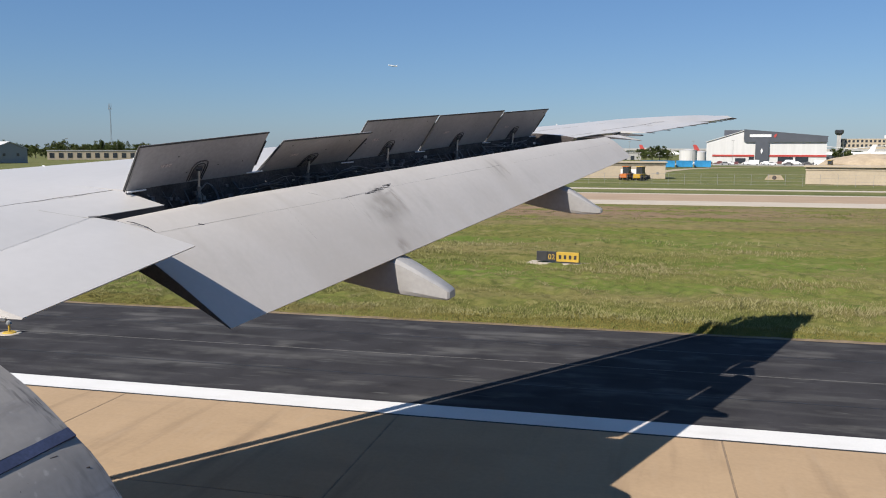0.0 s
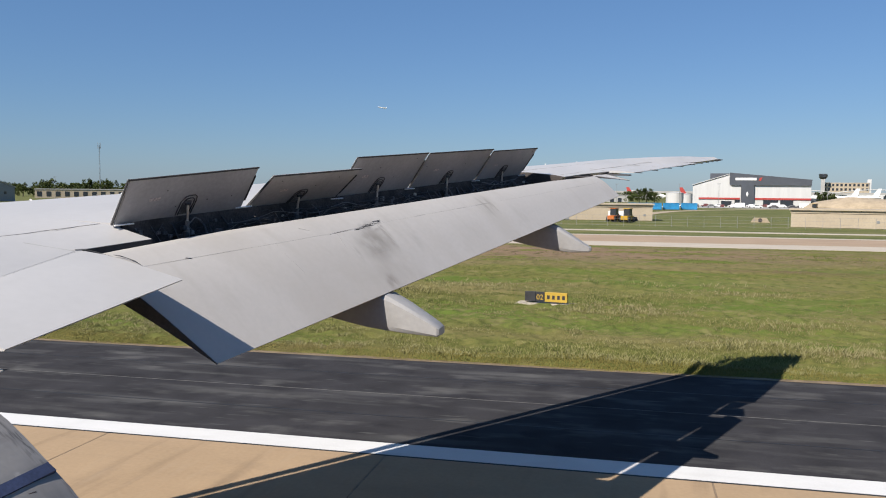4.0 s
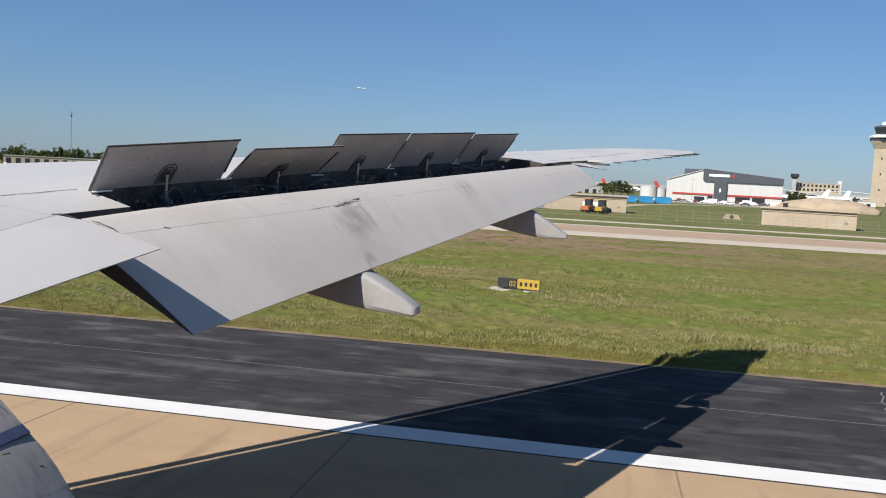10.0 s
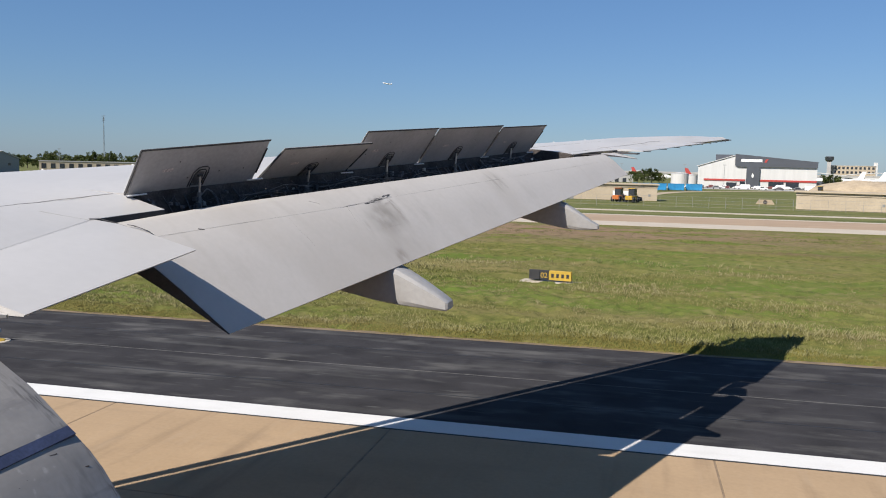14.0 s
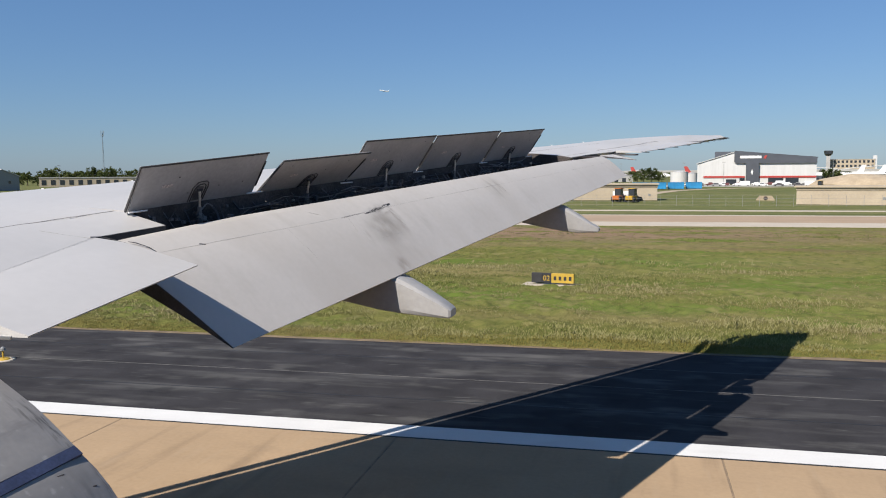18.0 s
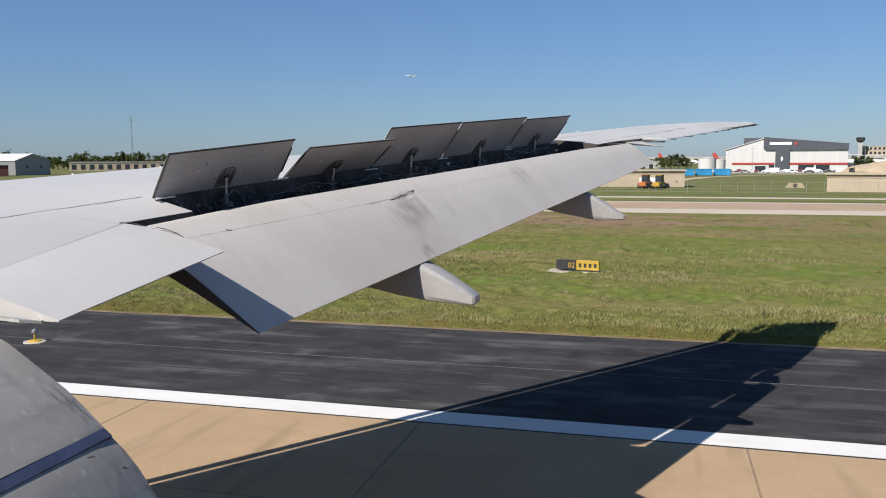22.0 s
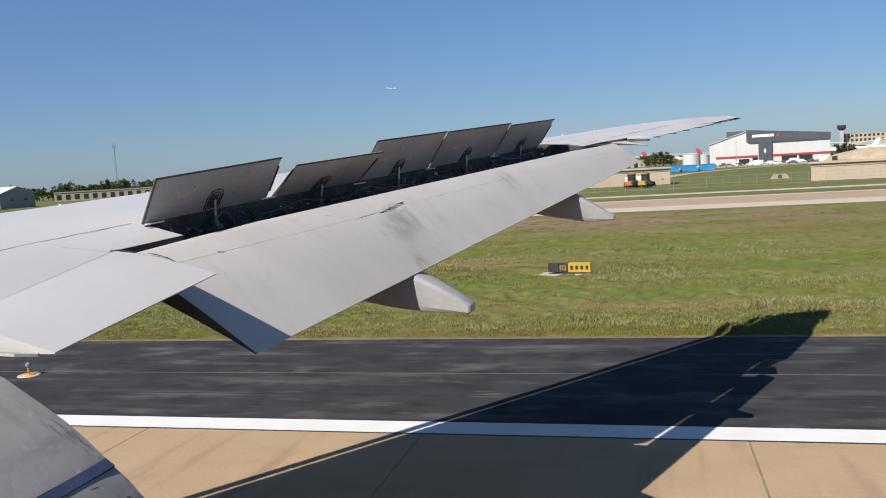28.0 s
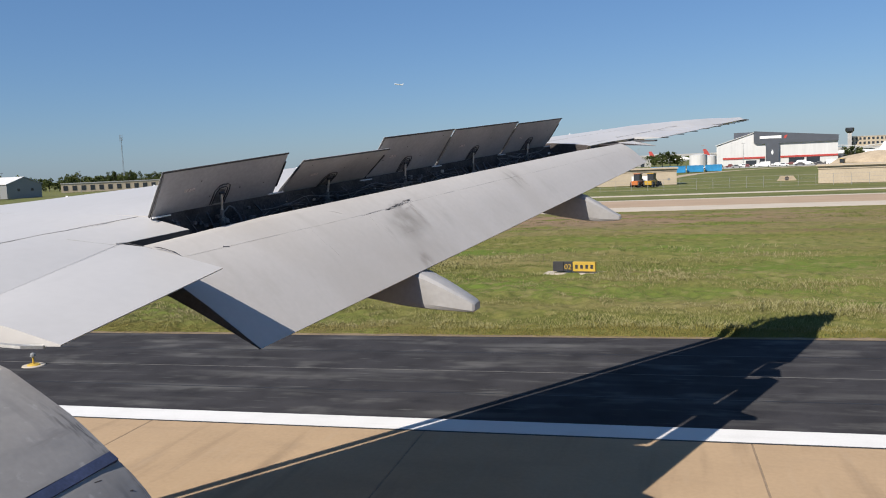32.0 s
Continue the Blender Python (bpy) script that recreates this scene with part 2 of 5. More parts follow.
def blade_material(name, dark, light, dry, soft=0.75):
    """Leaf colour that changes from patch to patch and a little from blade to blade."""
    m = bpy.data.materials.new(name)
    m.use_nodes = True
    n, l = links_of(m)
    b = n["Principled BSDF"]
    b.inputs["Roughness"].default_value = 0.8
    b.inputs["Specular IOR Level"].default_value = 0.04
    g = n.new("ShaderNodeNewGeometry")
    mp = n.new("ShaderNodeMapping")
    mp.inputs["Scale"].default_value = (0.055, 0.17, 0.1)
    noi = n.new("ShaderNodeTexNoise")
    noi.inputs["Scale"].default_value = 1.0
    noi.inputs["Detail"].default_value = 7
    l.new(g.outputs["Position"], mp.inputs[0])
    l.new(mp.outputs[0], noi.inputs["Vector"])
    s = n.new("ShaderNodeMath")
    s.operation = "MULTIPLY_ADD"
    s.inputs[1].default_value = 0.12
    l.new(g.outputs["Random Per Island"], s.inputs[0])
    s2 = n.new("ShaderNodeMapRange")
    s2.inputs["From Min"].default_value, s2.inputs["From Max"].default_value = 0.36, 0.63
    s2.inputs["To Max"].default_value = 0.84
    l.new(noi.outputs[0], s2.inputs["Value"])
    l.new(s2.outputs[0], s.inputs[2])
    r = n.new("ShaderNodeValToRGB")
    e = r.color_ramp.elements
    e[0].color, e[1].color = (*dark, 1), (*dry, 1)
    e.new(0.55).color = (*light, 1)
    l.new(s.outputs[0], r.inputs[0])
    l.new(r.outputs[0], b.inputs["Base Color"])
    thin = n.new("ShaderNodeBsdfTranslucent")
    l.new(r.outputs[0], thin.inputs["Color"])
    blend = n.new("ShaderNodeMixShader")
    blend.inputs[0].default_value = 0.15
    l.new(b.outputs[0], blend.inputs[1])
    l.new(thin.outputs[0], blend.inputs[2])
    l.new(blend.outputs[0], n["Material Output"].inputs[0])
    if soft:
        up = n.new("ShaderNodeVectorMath")
        up.operation = "MULTIPLY_ADD"
        up.inputs[1].default_value = (1 - soft,) * 3
        up.inputs[2].default_value = (0, 0, soft)
        l.new(g.outputs["Normal"], up.inputs[0])
        nn = n.new("ShaderNodeVectorMath")
        nn.operation = "NORMALIZE"
        l.new(up.outputs[0], nn.inputs[0])
        l.new(nn.outputs[0], b.inputs["Normal"])
    return m


BLADE = blade_material("grass_blades", (0.120, 0.138, 0.038), (0.162, 0.150, 0.057), (0.200, 0.166, 0.090), 0.6)
SEED = blade_material("pale_seed_heads", (0.215, 0.21, 0.085), (0.255, 0.235, 0.115), (0.30, 0.26, 0.155), 0.62)
WEED = blade_material("weed_leaves", (0.060, 0.085, 0.020), (0.075, 0.095, 0.025), (0.10, 0.11, 0.035), 0.55)
DRYBLADE = blade_material("dry_verge_grass", (0.185, 0.170, 0.045), (0.235, 0.200, 0.068), (0.29, 0.235, 0.105), 0.65)
TURF = mat("matted_turf", (0.134, 0.127, 0.041), 0.95, vary=0.20, scale=2.2, fine=14, bump=0.6, spec=0.05, second=(0.101, 0.111, 0.031))
streaks(TURF, (0.045, 0.13, 0), (0.185, 0.150, 0.072), 0.47, 0.68, 0.7, detail=9)
streaks(TURF, (0.05, 0.16, 0), (0.092, 0.138, 0.026), 0.45, 0.63, 0.8, detail=9)
streaks(TURF, (0.9, 0.9, 0), (0.195, 0.170, 0.075), 0.53, 0.68, 0.75, detail=8)
streaks(TURF, (1.3, 1.1, 0), (0.060, 0.074, 0.021), 0.54, 0.70, 0.75, detail=8)
streaks(TURF, (0.018, 0.11, 0), (0.150, 0.100, 0.066), 0.58, 0.70, 0.65, detail=9)
spot(TURF, (-20, 88, 0), (90, 21, 40), 0, (0.200, 0.140, 0.095), 1.0, (0.07, 0.34, 0.1), 0.40, 0.50)
spot(TURF, (-20, 87, 0), (90, 19, 40), 0, (0.062, 0.058, 0.026), 0.7, (0.5, 1.0, 0.1), 0.56, 0.66)
LEAF = blade_material("tree_leaves", (0.035, 0.050, 0.018), (0.080, 0.100, 0.035), (0.11, 0.12, 0.05), 0.0)


# ---- mesh helpers ----
def mesh_of(name, bm, material, smooth=False):
    me = bpy.data.meshes.new(name)
    bmesh.ops.recalc_face_normals(bm, faces=bm.faces)
    bm.to_mesh(me)
    bm.free()
    me.materials.append(material)
    if smooth:
        for p in me.polygons:
            p.use_smooth = True
        me.set_sharp_from_angle(angle=radians(38))
    return me


def part(name, bm, material, parent=None, label="", smooth=False):
    ob = new(name, mesh_of(name, bm, material, smooth))
    if parent:
        ob.parent = parent
    if label:
        ob["label"] = label
    return ob


def box(bm, lo, hi, bevel=0.0, m=None):
    lo, hi = Vector(lo), Vector(hi)
    made = bmesh.ops.create_cube(bm, size=1.0, matrix=Matrix.Translation((lo + hi) / 2) @ Matrix.Diagonal((*(hi - lo), 1)))
    if bevel:
        edges = {e for v in made["verts"] for e in v.link_edges}
        made = bmesh.ops.bevel(bm, geom=list(edges), offset=bevel, segments=1, affect="EDGES")
    if m is not None:
        bmesh.ops.transform(bm, matrix=m, verts=made["verts"])
    return bm


def boxed(lo, hi, bevel=0.0, m=None):
    return box(bmesh.new(), lo, hi, bevel, m)


def loft(sections, closed=True, caps=True, bm=None):
    """A skin over sections of the same number of points."""
    bm = bm or bmesh.new()
    rows = [[bm.verts.new(p) for p in s] for s in sections]
    n = len(rows[0])
    for a, b in zip(rows, rows[1:]):
        for i in range(n if closed else n - 1):
            j = (i + 1) % n
            bm.faces.new((a[i], a[j], b[j], b[i]))
    if caps and closed:
        bm.faces.new(rows[0][::-1])
        bm.faces.new(rows[-1])
    return bm


def tube(points, radius, sides=6, bm=None):
    """A round bar through points; radius is a number or one for each point."""
    bm = bm or bmesh.new()
    pts = [Vector(p) for p in points]
    rings = []
    for i, p in enumerate(pts):
        d = (pts[min(i + 1, len(pts) - 1)] - pts[max(i - 1, 0)]).normalized()
        u = d.cross(Vector((0, 0, 1)) if abs(d.z) < 0.9 else Vector((1, 0, 0))).normalized()
        v = d.cross(u)
        r = radius[i] if isinstance(radius, (list, tuple)) else radius
        rings.append([p + (u * math.cos(a) + v * math.sin(a)) * r for a in (2 * math.pi * k / sides for k in range(sides))])
    return loft(rings, bm=bm)


def thing(name, label, category, at=(0, 0, 0), group="", kind=""):
    ob = new(name)
    ob.location = at
    return tagged(ob, label, category, group, kind)


# ---- ground, runway, shoulder, taxiway ----
LINE_Y, SHOULDER, VERGE = 19.52, 19.985, 30.05
ALONG = pose(0, 0, 0, 0, 0, 2.34)  # the runway lies a little askew of the cabin


def flat(name, x0, x1, y0, y1, z0, z1, material, label, kind="structure", category=""):
    ob = part(name, boxed((x0, y0, z0), (x1, y1, z1)), material)
    ob.matrix_basis = ALONG
    return tagged(ob, label, category or name, kind=kind)


bm = bmesh.new()
xs = [-4000, -1200, -400, -150, -60, -30, 0, 30, 60, 150, 400, 1200, 4000]
ys = [-1500, -300, -60, -27, 27, 60, 140, 300, 700, 1500, 4000]
grid = [[bm.verts.new((x, y, -0.07)) for x in xs] for y in ys]
for a, b in zip(grid, grid[1:]):
    for i in range(len(xs) - 1):
        bm.faces.new((a[i], a[i + 1], b[i + 1], b[i]))
ground = tagged(part("ground", bm, GRASS), "mown green and straw-coloured airfield grass reaching the horizon", "grass", kind="structure")

runway = tagged(part("runway", boxed((-900, -27, -0.5), (900, SHOULDER, -0.009)), BASE), "tan concrete runway of large jointed slabs", "runway", kind="structure")
runway.matrix_basis = ALONG
shoulder = flat("runway_shoulder", -900, 900, SHOULDER, VERGE, -0.5, -0.004, ASPH, "dark worn asphalt runway shoulder with pale scuffs", category="shoulder")
line = flat("runway_edge_line", -900, 900, LINE_Y - 0.45, LINE_Y + 0.45, 0.0, 0.006, PAINT, "broad white painted runway edge line on concrete", category="marking")
part("black_border", boxed((-900, LINE_Y - 0.53, 0.0), (900, LINE_Y - 0.45, 0.004)), BLACK, line)
taxiway = flat("taxiway", -900, 900, 111.0, 127.0, -0.5, 0.0, TAXI, "tan concrete taxiway beyond the grass", category="taxiway")
for y0, y1 in ((102.8, 111.0), (127.0, 129.6)):
    part("pale_edge_slab", boxed((-900, y0, -0.5), (900, y1, -0.005)), PALE, taxiway, "pale concrete edge strip")
road = flat("service_road", -900, 900, 143.0, 147.0, -0.4, -0.03, PALE, "narrow pale service road along the fence", category="road")


def ribbon(points, width, z0, z1):
    """A flat strip of even width along points of the ground."""
    secs = []
    for i, p in enumerate(points):
        a, b = Vector(points[max(i - 1, 0)]), Vector(points[min(i + 1, len(points) - 1)])
        d = (b - a).normalized()
        s = Vector((-d.y, d.x)) * width / 2
        p = Vector(p)
        secs.append([(*(p + s), z0), (*(p - s), z0), (*(p - s), z1), (*(p + s), z1)])
    return loft(secs)


rng = random.Random(5)
for y, wide in ((22.4, 0.05), (24.9, 0.022), (27.4, 0.05)):
    part("paving_seam", boxed((-200, y, -0.004), (200, y + wide, 0.0)), CRACK if 23 < y < 26 else TAR, shoulder, "thin lengthwise paving seam")
for x0, y0, x1, y1 in ((-29, 20.3, -24, 29), (7.5, 20.3, 9.5, 29.3)):
    pts, k = [], 22
    for i in range(k + 1):
        f = i / k
        pts.append((x0 + (x1 - x0) * f + rng.uniform(-0.12, 0.12), y0 + (y1 - y0) * f + rng.uniform(-0.1, 0.1)))
    part("sealed_crack", ribbon(pts, 0.05, -0.004, 0.002), CRACK, shoulder, "pale sealed crack wandering across asphalt")
part("verge_edge", boxed((-400, VERGE + 0.02, -0.3), (400, VERGE + 0.13, 0.004)), DIRT, shoulder, "crumbled sandy edge of the asphalt")
verge = flat("verge_soil", -300, 300, VERGE + 0.16, VERGE + 0.75, -0.3, -0.01, DIRT, "dry brown soil strip where grass meets asphalt", category="soil")


# ---- grass blades ----
LATTICE = np.random.default_rng(77).uniform(-1, 1, (256, 256))


def value_noise(x, y):
    """Smooth random values between -1 and 1 over the plane."""
    i, j = np.floor(x).astype(int), np.floor(y).astype(int)
    u, v = x - i, y - j
    u, v = u * u * (3 - 2 * u), v * v * (3 - 2 * v)
    g = lambda a, b: LATTICE[(i + a) % 256, (j + b) % 256]
    return (g(0, 0) * (1 - u) + g(1, 0) * u) * (1 - v) + (g(0, 1) * (1 - u) + g(1, 1) * u) * v


def turf_height(x, y):
    """How high the matted grass stands: a sudden edge at the asphalt, then low hummocks."""
    d = np.clip((y - VERGE - 0.2) / 0.55, 0, 1)
    far = np.clip((103.5 - y) / 10, 0, 1)
    lumps = 0.17 + 0.06 * value_noise(x / 2.6, y / 1.7) + 0.08 * value_noise(x / 0.9 + 5, y / 0.8 + 2) + 0.06 * value_noise(x / 0.33, y / 0.36)
    return np.clip(d * d * (3 - 2 * d) * far * lumps, 0, None) - 0.07 + 0.02 * d


def turf(name, x0, x1, y0, y1, step_x, step_y, label):
    xs, ys = np.arange(x0, x1, step_x), np.arange(y0, y1 + step_y * 0.5, step_y)
    gx, gy = np.meshgrid(xs, ys)
    r = np.random.default_rng(31)
    gx = gx + r.uniform(-0.3, 0.3, gx.shape) * step_x
    gz = turf_height(gx, gy)
    nx, ny = len(xs), len(ys)
    i = (np.arange(ny - 1)[:, None] * nx + np.arange(nx - 1)).ravel()
    f = np.stack([i, i + 1, i + nx + 1, i + nx], 1)
    me = bpy.data.meshes.new(name)
    me.vertices.add(nx * ny)
    me.vertices.foreach_set("co", np.stack([gx, gy, gz], -1).ravel())
    me.loops.add(f.size)
    me.loops.foreach_set("vertex_index", f.ravel().astype(np.int32))
    me.polygons.add(len(f))
    me.polygons.foreach_set("loop_start", np.arange(0, f.size, 4, dtype=np.int32))
    me.update(calc_edges=True)
    me.polygons.foreach_set("use_smooth", np.ones(len(f), dtype=bool))
    me.materials.append(TURF)
    ob = tagged(new(name, me), label, "grass", kind="stuff")
    ob.matrix_basis = ALONG
    return ob


turf("near_turf", -42, 18, VERGE + 0.12, 46, 0.11, 0.13, "thick matted green and straw-coloured grass beside the asphalt")
turf("middle_turf", -118, 50, 45.7, 102.7, 0.28, 0.36, "matted green grass with straw and bare patches before the taxiway")


def blades(name, count, y_of, height, material, label, seed, bare=0.0, wide=1.0, tufted=-9.0):
    r = np.random.default_rng(seed)
    y = y_of(r.random(count))
    x = -1.12 * y + r.random(count) * 1.45 * y
    patch = 1.7 * value_noise(x / 7.0, y / 3.2) + 1.1 * value_noise(x / 2.1 + 9, y / 1.3 + 4) + 0.8 * value_noise(x / 0.7 + 3, y / 0.6 + 7)
    keep = (r.random(count) > bare * (patch < -0.6)) & (patch > tufted)
    x, y, patch = x[keep], y[keep], patch[keep]
    k = len(x)
    h = height * (0.55 + 0.75 * r.random(k)) * (1.0 + 0.28 * patch)
    h = np.clip(h, 0.06, None)
    w = (0.004 + 0.00017 * y + 0.004 * r.random(k)) * wide
    a = r.random(k) * 2 * np.pi
    lean = 0.45 * h
    b = r.random(k) * 6.2832
    foot = turf_height(x, y) - 0.03
    v = np.zeros((k, 4, 3))
    v[:, 0] = np.c_[x - w * np.cos(a), y - w * np.sin(a), foot]
    v[:, 1] = np.c_[x + w * np.cos(a), y + w * np.sin(a), foot]
    v[:, 2] = np.c_[x + lean * 0.35 * np.cos(b) + w * 0.7 * np.cos(a), y + lean * 0.35 * np.sin(b) + w * 0.7 * np.sin(a), foot + h * 0.62]
    v[:, 3] = np.c_[x + lean * np.cos(b), y + lean * np.sin(b), foot + h]
    base = np.arange(k)[:, None] * 4
    f = np.concatenate([base + [0, 1, 2], base + [0, 2, 3]], 1).reshape(-1, 3)
    me = bpy.data.meshes.new(name)
    me.vertices.add(4 * k)
    me.vertices.foreach_set("co", v.ravel())
    me.loops.add(f.size)
    me.loops.foreach_set("vertex_index", f.ravel().astype(np.int32))
    me.polygons.add(len(f))
    me.polygons.foreach_set("loop_start", np.arange(0, f.size, 3, dtype=np.int32))
    me.update(calc_edges=True)
    me.validate()
    me.materials.append(material)
    ob = tagged(new(name, me), label, "grass", kind="stuff")
    ob.matrix_basis = ALONG
    return ob


blades("verge_grass", 80000, lambda u: VERGE + 0.05 + 1.5 * u ** 1.5, 0.085, DRYBLADE, "dry straw-coloured grass fringe along the asphalt edge", 3, 0.0, 0.6)
blades("near_grass", 360000, lambda u: VERGE + 0.4 + 21 * u ** 1.2, 0.085, BLADE, "thick green airfield grass with straw-coloured patches", 4, 0.3, 0.6)
blades("seed_heads", 48000, lambda u: VERGE + 0.8 + 24 * u ** 1.5, 0.16, SEED, "tufts of thin pale seed heads above the grass", 9, 0.8, 0.22, -0.3)
blades("straw_tufts", 24000, lambda u: VERGE + 2.5 + 26 * u, 0.21, SEED, "loose tufts of tall straw-coloured grass", 23, 0.8, 0.34, 1.15)
blades("middle_grass", 110000, lambda u: 49 + 53 * u, 0.10, BLADE, "green airfield grass with bare patches before the taxiway", 6, 0.8)
blades("weed_tufts", 6000, lambda u: VERGE + 0.6 + 24 * u ** 1.3, 0.12, WEED, "dark green broad-leaved weeds in small tufts", 14, 0.9, 1.0, 1.7)
blades("scrub_tufts", 40000, lambda u: 74 + 25 * u, 0.12, WEED, "small dark scrub tufts on the dry ground by the taxiway", 19, 0.9, 0.9, 1.5)


# ---- airliner: wing with raised spoilers, drooped flaps, fuselage behind the viewer ----
airliner = thing("airliner", "grey-white wide-body airliner with flaps down and spoilers raised", "airplane", at=(0, 0, 0.55))
SLOPE = 0.346


def xle(y):
    return -0.2 - 0.69 * (27.1 - y)


def xh(y):
    return -6.349 + SLOPE * (y - 8.7)


def zh(y):
    return 5.463 + 0.084 * (y - 8.7)


def taper(y):
    return max(0.28, 1.0 - (y - 8) * 0.036)


def wing_section(y, rear):
    """A closed section from the leading edge to the rear points (x, z), upper side first."""
    k, a = taper(y), xle(y)
    x1 = rear[0][0]
    up = []
    for s in (0.0, 0.012, 0.035, 0.08, 0.15, 0.26, 0.4, 0.55, 0.7, 0.85):
        z = zh(y) + 0.10 * (1 - ((s - 0.55) / 0.55) ** 2) * min(1, s * 4 + 0.2) - 0.42 * k * (1 - s) ** 9
        up.append((a + (x1 - a) * s, y, z - 0.08 * k * (1 - s) ** 3))
    up += [(x, y, z) for x, z in rear]
    end = rear[-1]
    deep = 0.36 * k
    low = [(end[0], y, end[1] - 0.003), (end[0] - 0.30 * k, y, end[1] - deep)]
    for s in (0.8, 0.6, 0.4, 0.22, 0.1, 0.03):
        low.append((a + (end[0] - a) * s, y, zh(y) - 0.42 * k - (0.55 * k) * math.sin(math.pi * min(1, s * 0.8 + 0.05)) * 0.9))
    return up + low


secs = []
for y in (-3.0, -1, 1, 3, 5.1, 6.0, 7.0, 7.77):
    rx = -6.146 + (7.77 - y) * 0.162
    rz = 5.219 - (7.77 - y) * 0.115
    secs.append(wing_section(y, [(rx - 0.95, zh(y) + 0.03), (rx - 0.5, (zh(y) + 0.03) * 0.45 + rz * 0.55 + 0.05), (rx, rz)]))
secs.append(wing_section(8.68, [(-6.40, zh(8.68) - 0.006), (-6.12, 5.374), (-5.851, 5.299)]))
part("inboard_wing_skin", loft(secs), WING, airliner, "pale grey inner wing skin", smooth=True)
secs = [wing_section(y, [(xh(y) - 0.3, zh(y) + 0.02), (xh(y) - 0.1, zh(y) + 0.01), (xh(y), zh(y))]) for y in (8.70, 10, 11.5, 13, 14.5, 16, 17.5, 18.3)]
part("middle_wing_skin", loft(secs), WING, airliner, "pale grey wing skin before the spoilers", smooth=True)


def xte(y):
    return -0.678 + 0.3235 * (y - 20.4)


def zte(y):
    return 6.377 + (6.955 - 6.377) / 7.2 * (y - 20.4)


secs = []
for y in (18.32, 19.4, 20.4, 22, 24, 25.4, 26.4, 27.0, 27.4, 27.6):
    x1 = xte(y) - (0.62 if y < 25.4 else 0.0)
    if y < 20.3:
        x1 = min(x1, -1.78 + 0.3 * (y - 19.4))
    f = 1.0 if y <= 27 else (1.0 - ((y - 27.0) / 0.62) ** 2 * 0.75)
    s = wing_section(y, [(x1 - 0.2, zh(y) * 0.3 + zte(y) * 0.7 + 0.04), (x1 - 0.06, zte(y) + 0.03), (x1, zte(y) + 0.012)])
    mid = sum(p[2] for p in s) / len(s)
    s = [(x1 - (x1 - p[0]) * f, p[1], mid + (p[2] - mid) * float(np.interp(y, (22, 24, 25.4, 26.4, 27, 27.4, 27.6), (0.8, 0.9, 0.85, 0.72, 0.6, 0.4, 0.35))) * (1.0 if p[2] > mid or y < 20 else 0.55) + (zh(y) - mid) * 0.2) for p in s]
    secs.append(s)
# added plate paints the outer skin's inner end as dark as its shade
part("end_shade_plate", loft([[(p[0], p[1] - o, p[2]) for p in secs[0]] for o in (0.012, 0.004)]), COVE, airliner, "added plate behind the last spoiler, coloured dark for shade")
outer = secs
part("outer_wing_skin", loft(secs), WING, airliner, "pale grey outer wing skin narrowing to the tip", smooth=True)


def slab(p0, p1, q1, q0, thick0, thick1):
    """A thin tapering panel: p0-p1 its front edge, q0-q1 its rear edge."""
    p0, p1, q1, q0 = (Vector(p) for p in (p0, p1, q1, q0))
    secs = []
    for p, q in ((p0, q0), (p1, q1)):
        c = q - p
        n = Vector((-c.z, 0, c.x)).normalized()
        secs.append([p + n * thick0 * 0.3, p + c * 0.3 + n * thick0 * 0.42, p + c * 0.7 + n * thick0 * 0.25, q, q - n * thick1, p + c * 0.6 - n * thick0 * 0.4, p - n * thick0 * 0.7])
    return loft(secs)


# outer aileron in two panels, with hinge covers
for y0, y1, droop in ((20.42, 22.6, 0.0), (22.63, 25.38, 0.0)):
    a = [(xte(y) - 0.6, y, zte(y) + 0.03) for y in (y0, y1)]
    b = [(xte(y), y, zte(y)) for y in (y0, y1)]
    part("aileron", slab(a[0], a[1], b[1], b[0], 0.055, 0.012), WING, airliner, "pale grey aileron panel", smooth=True)
part("fixed_trailing_panel", slab((-1.588, 19.66, 6.29), (-1.30, 20.36, 6.325), (-0.778, 20.36, 6.195), (-1.134, 19.72, 6.226), 0.03, 0.012), WING, airliner, "small drooped panel at the flap's outer end", smooth=True)
# added slab blocks the sun at the flap's outer end, dark like the gap
part("shadow_fill_slab", slab((-1.95, 18.76, 6.25), (-1.588, 19.65, 6.28), (-0.97, 19.69, 6.212), (-1.02, 18.78, 6.20), 0.016, 0.008), COVE, airliner, "added dark slab that closes a notch in the wing's shadow")
# added strip keeps the sun from slipping between skin and aileron
secs = [[(xte(y) - 0.68, y, zte(y) - 0.02), (xte(y) - 0.54, y, zte(y) - 0.02), (xte(y) - 0.54, y, zte(y) - 0.03), (xte(y) - 0.68, y, zte(y) - 0.03)] for y in (20.42, 25.36)]
part("aileron_sun_block", loft(secs), SEAM, airliner, "added dark strip that stops sun leaking past the aileron joint")
part("aileron_gap", slab((-1.75, 20.30, 6.315), (-1.62, 20.40, 6.33), (-0.74, 20.40, 6.335), (-0.80, 20.30, 6.325), 0.05, 0.03), SEAM, airliner, "dark gap at the aileron's inner end")
for y in (20.5, 21.6, 22.62, 23.6, 24.6, 25.4, 26.0, 26.5, 26.9, 27.2):
    part("static_wick", tube([(xte(y) - 0.05, y, zte(y)), (xte(y) + 0.16, y, zte(y) - 0.012)], 0.010, 5), RUBBER, airliner)
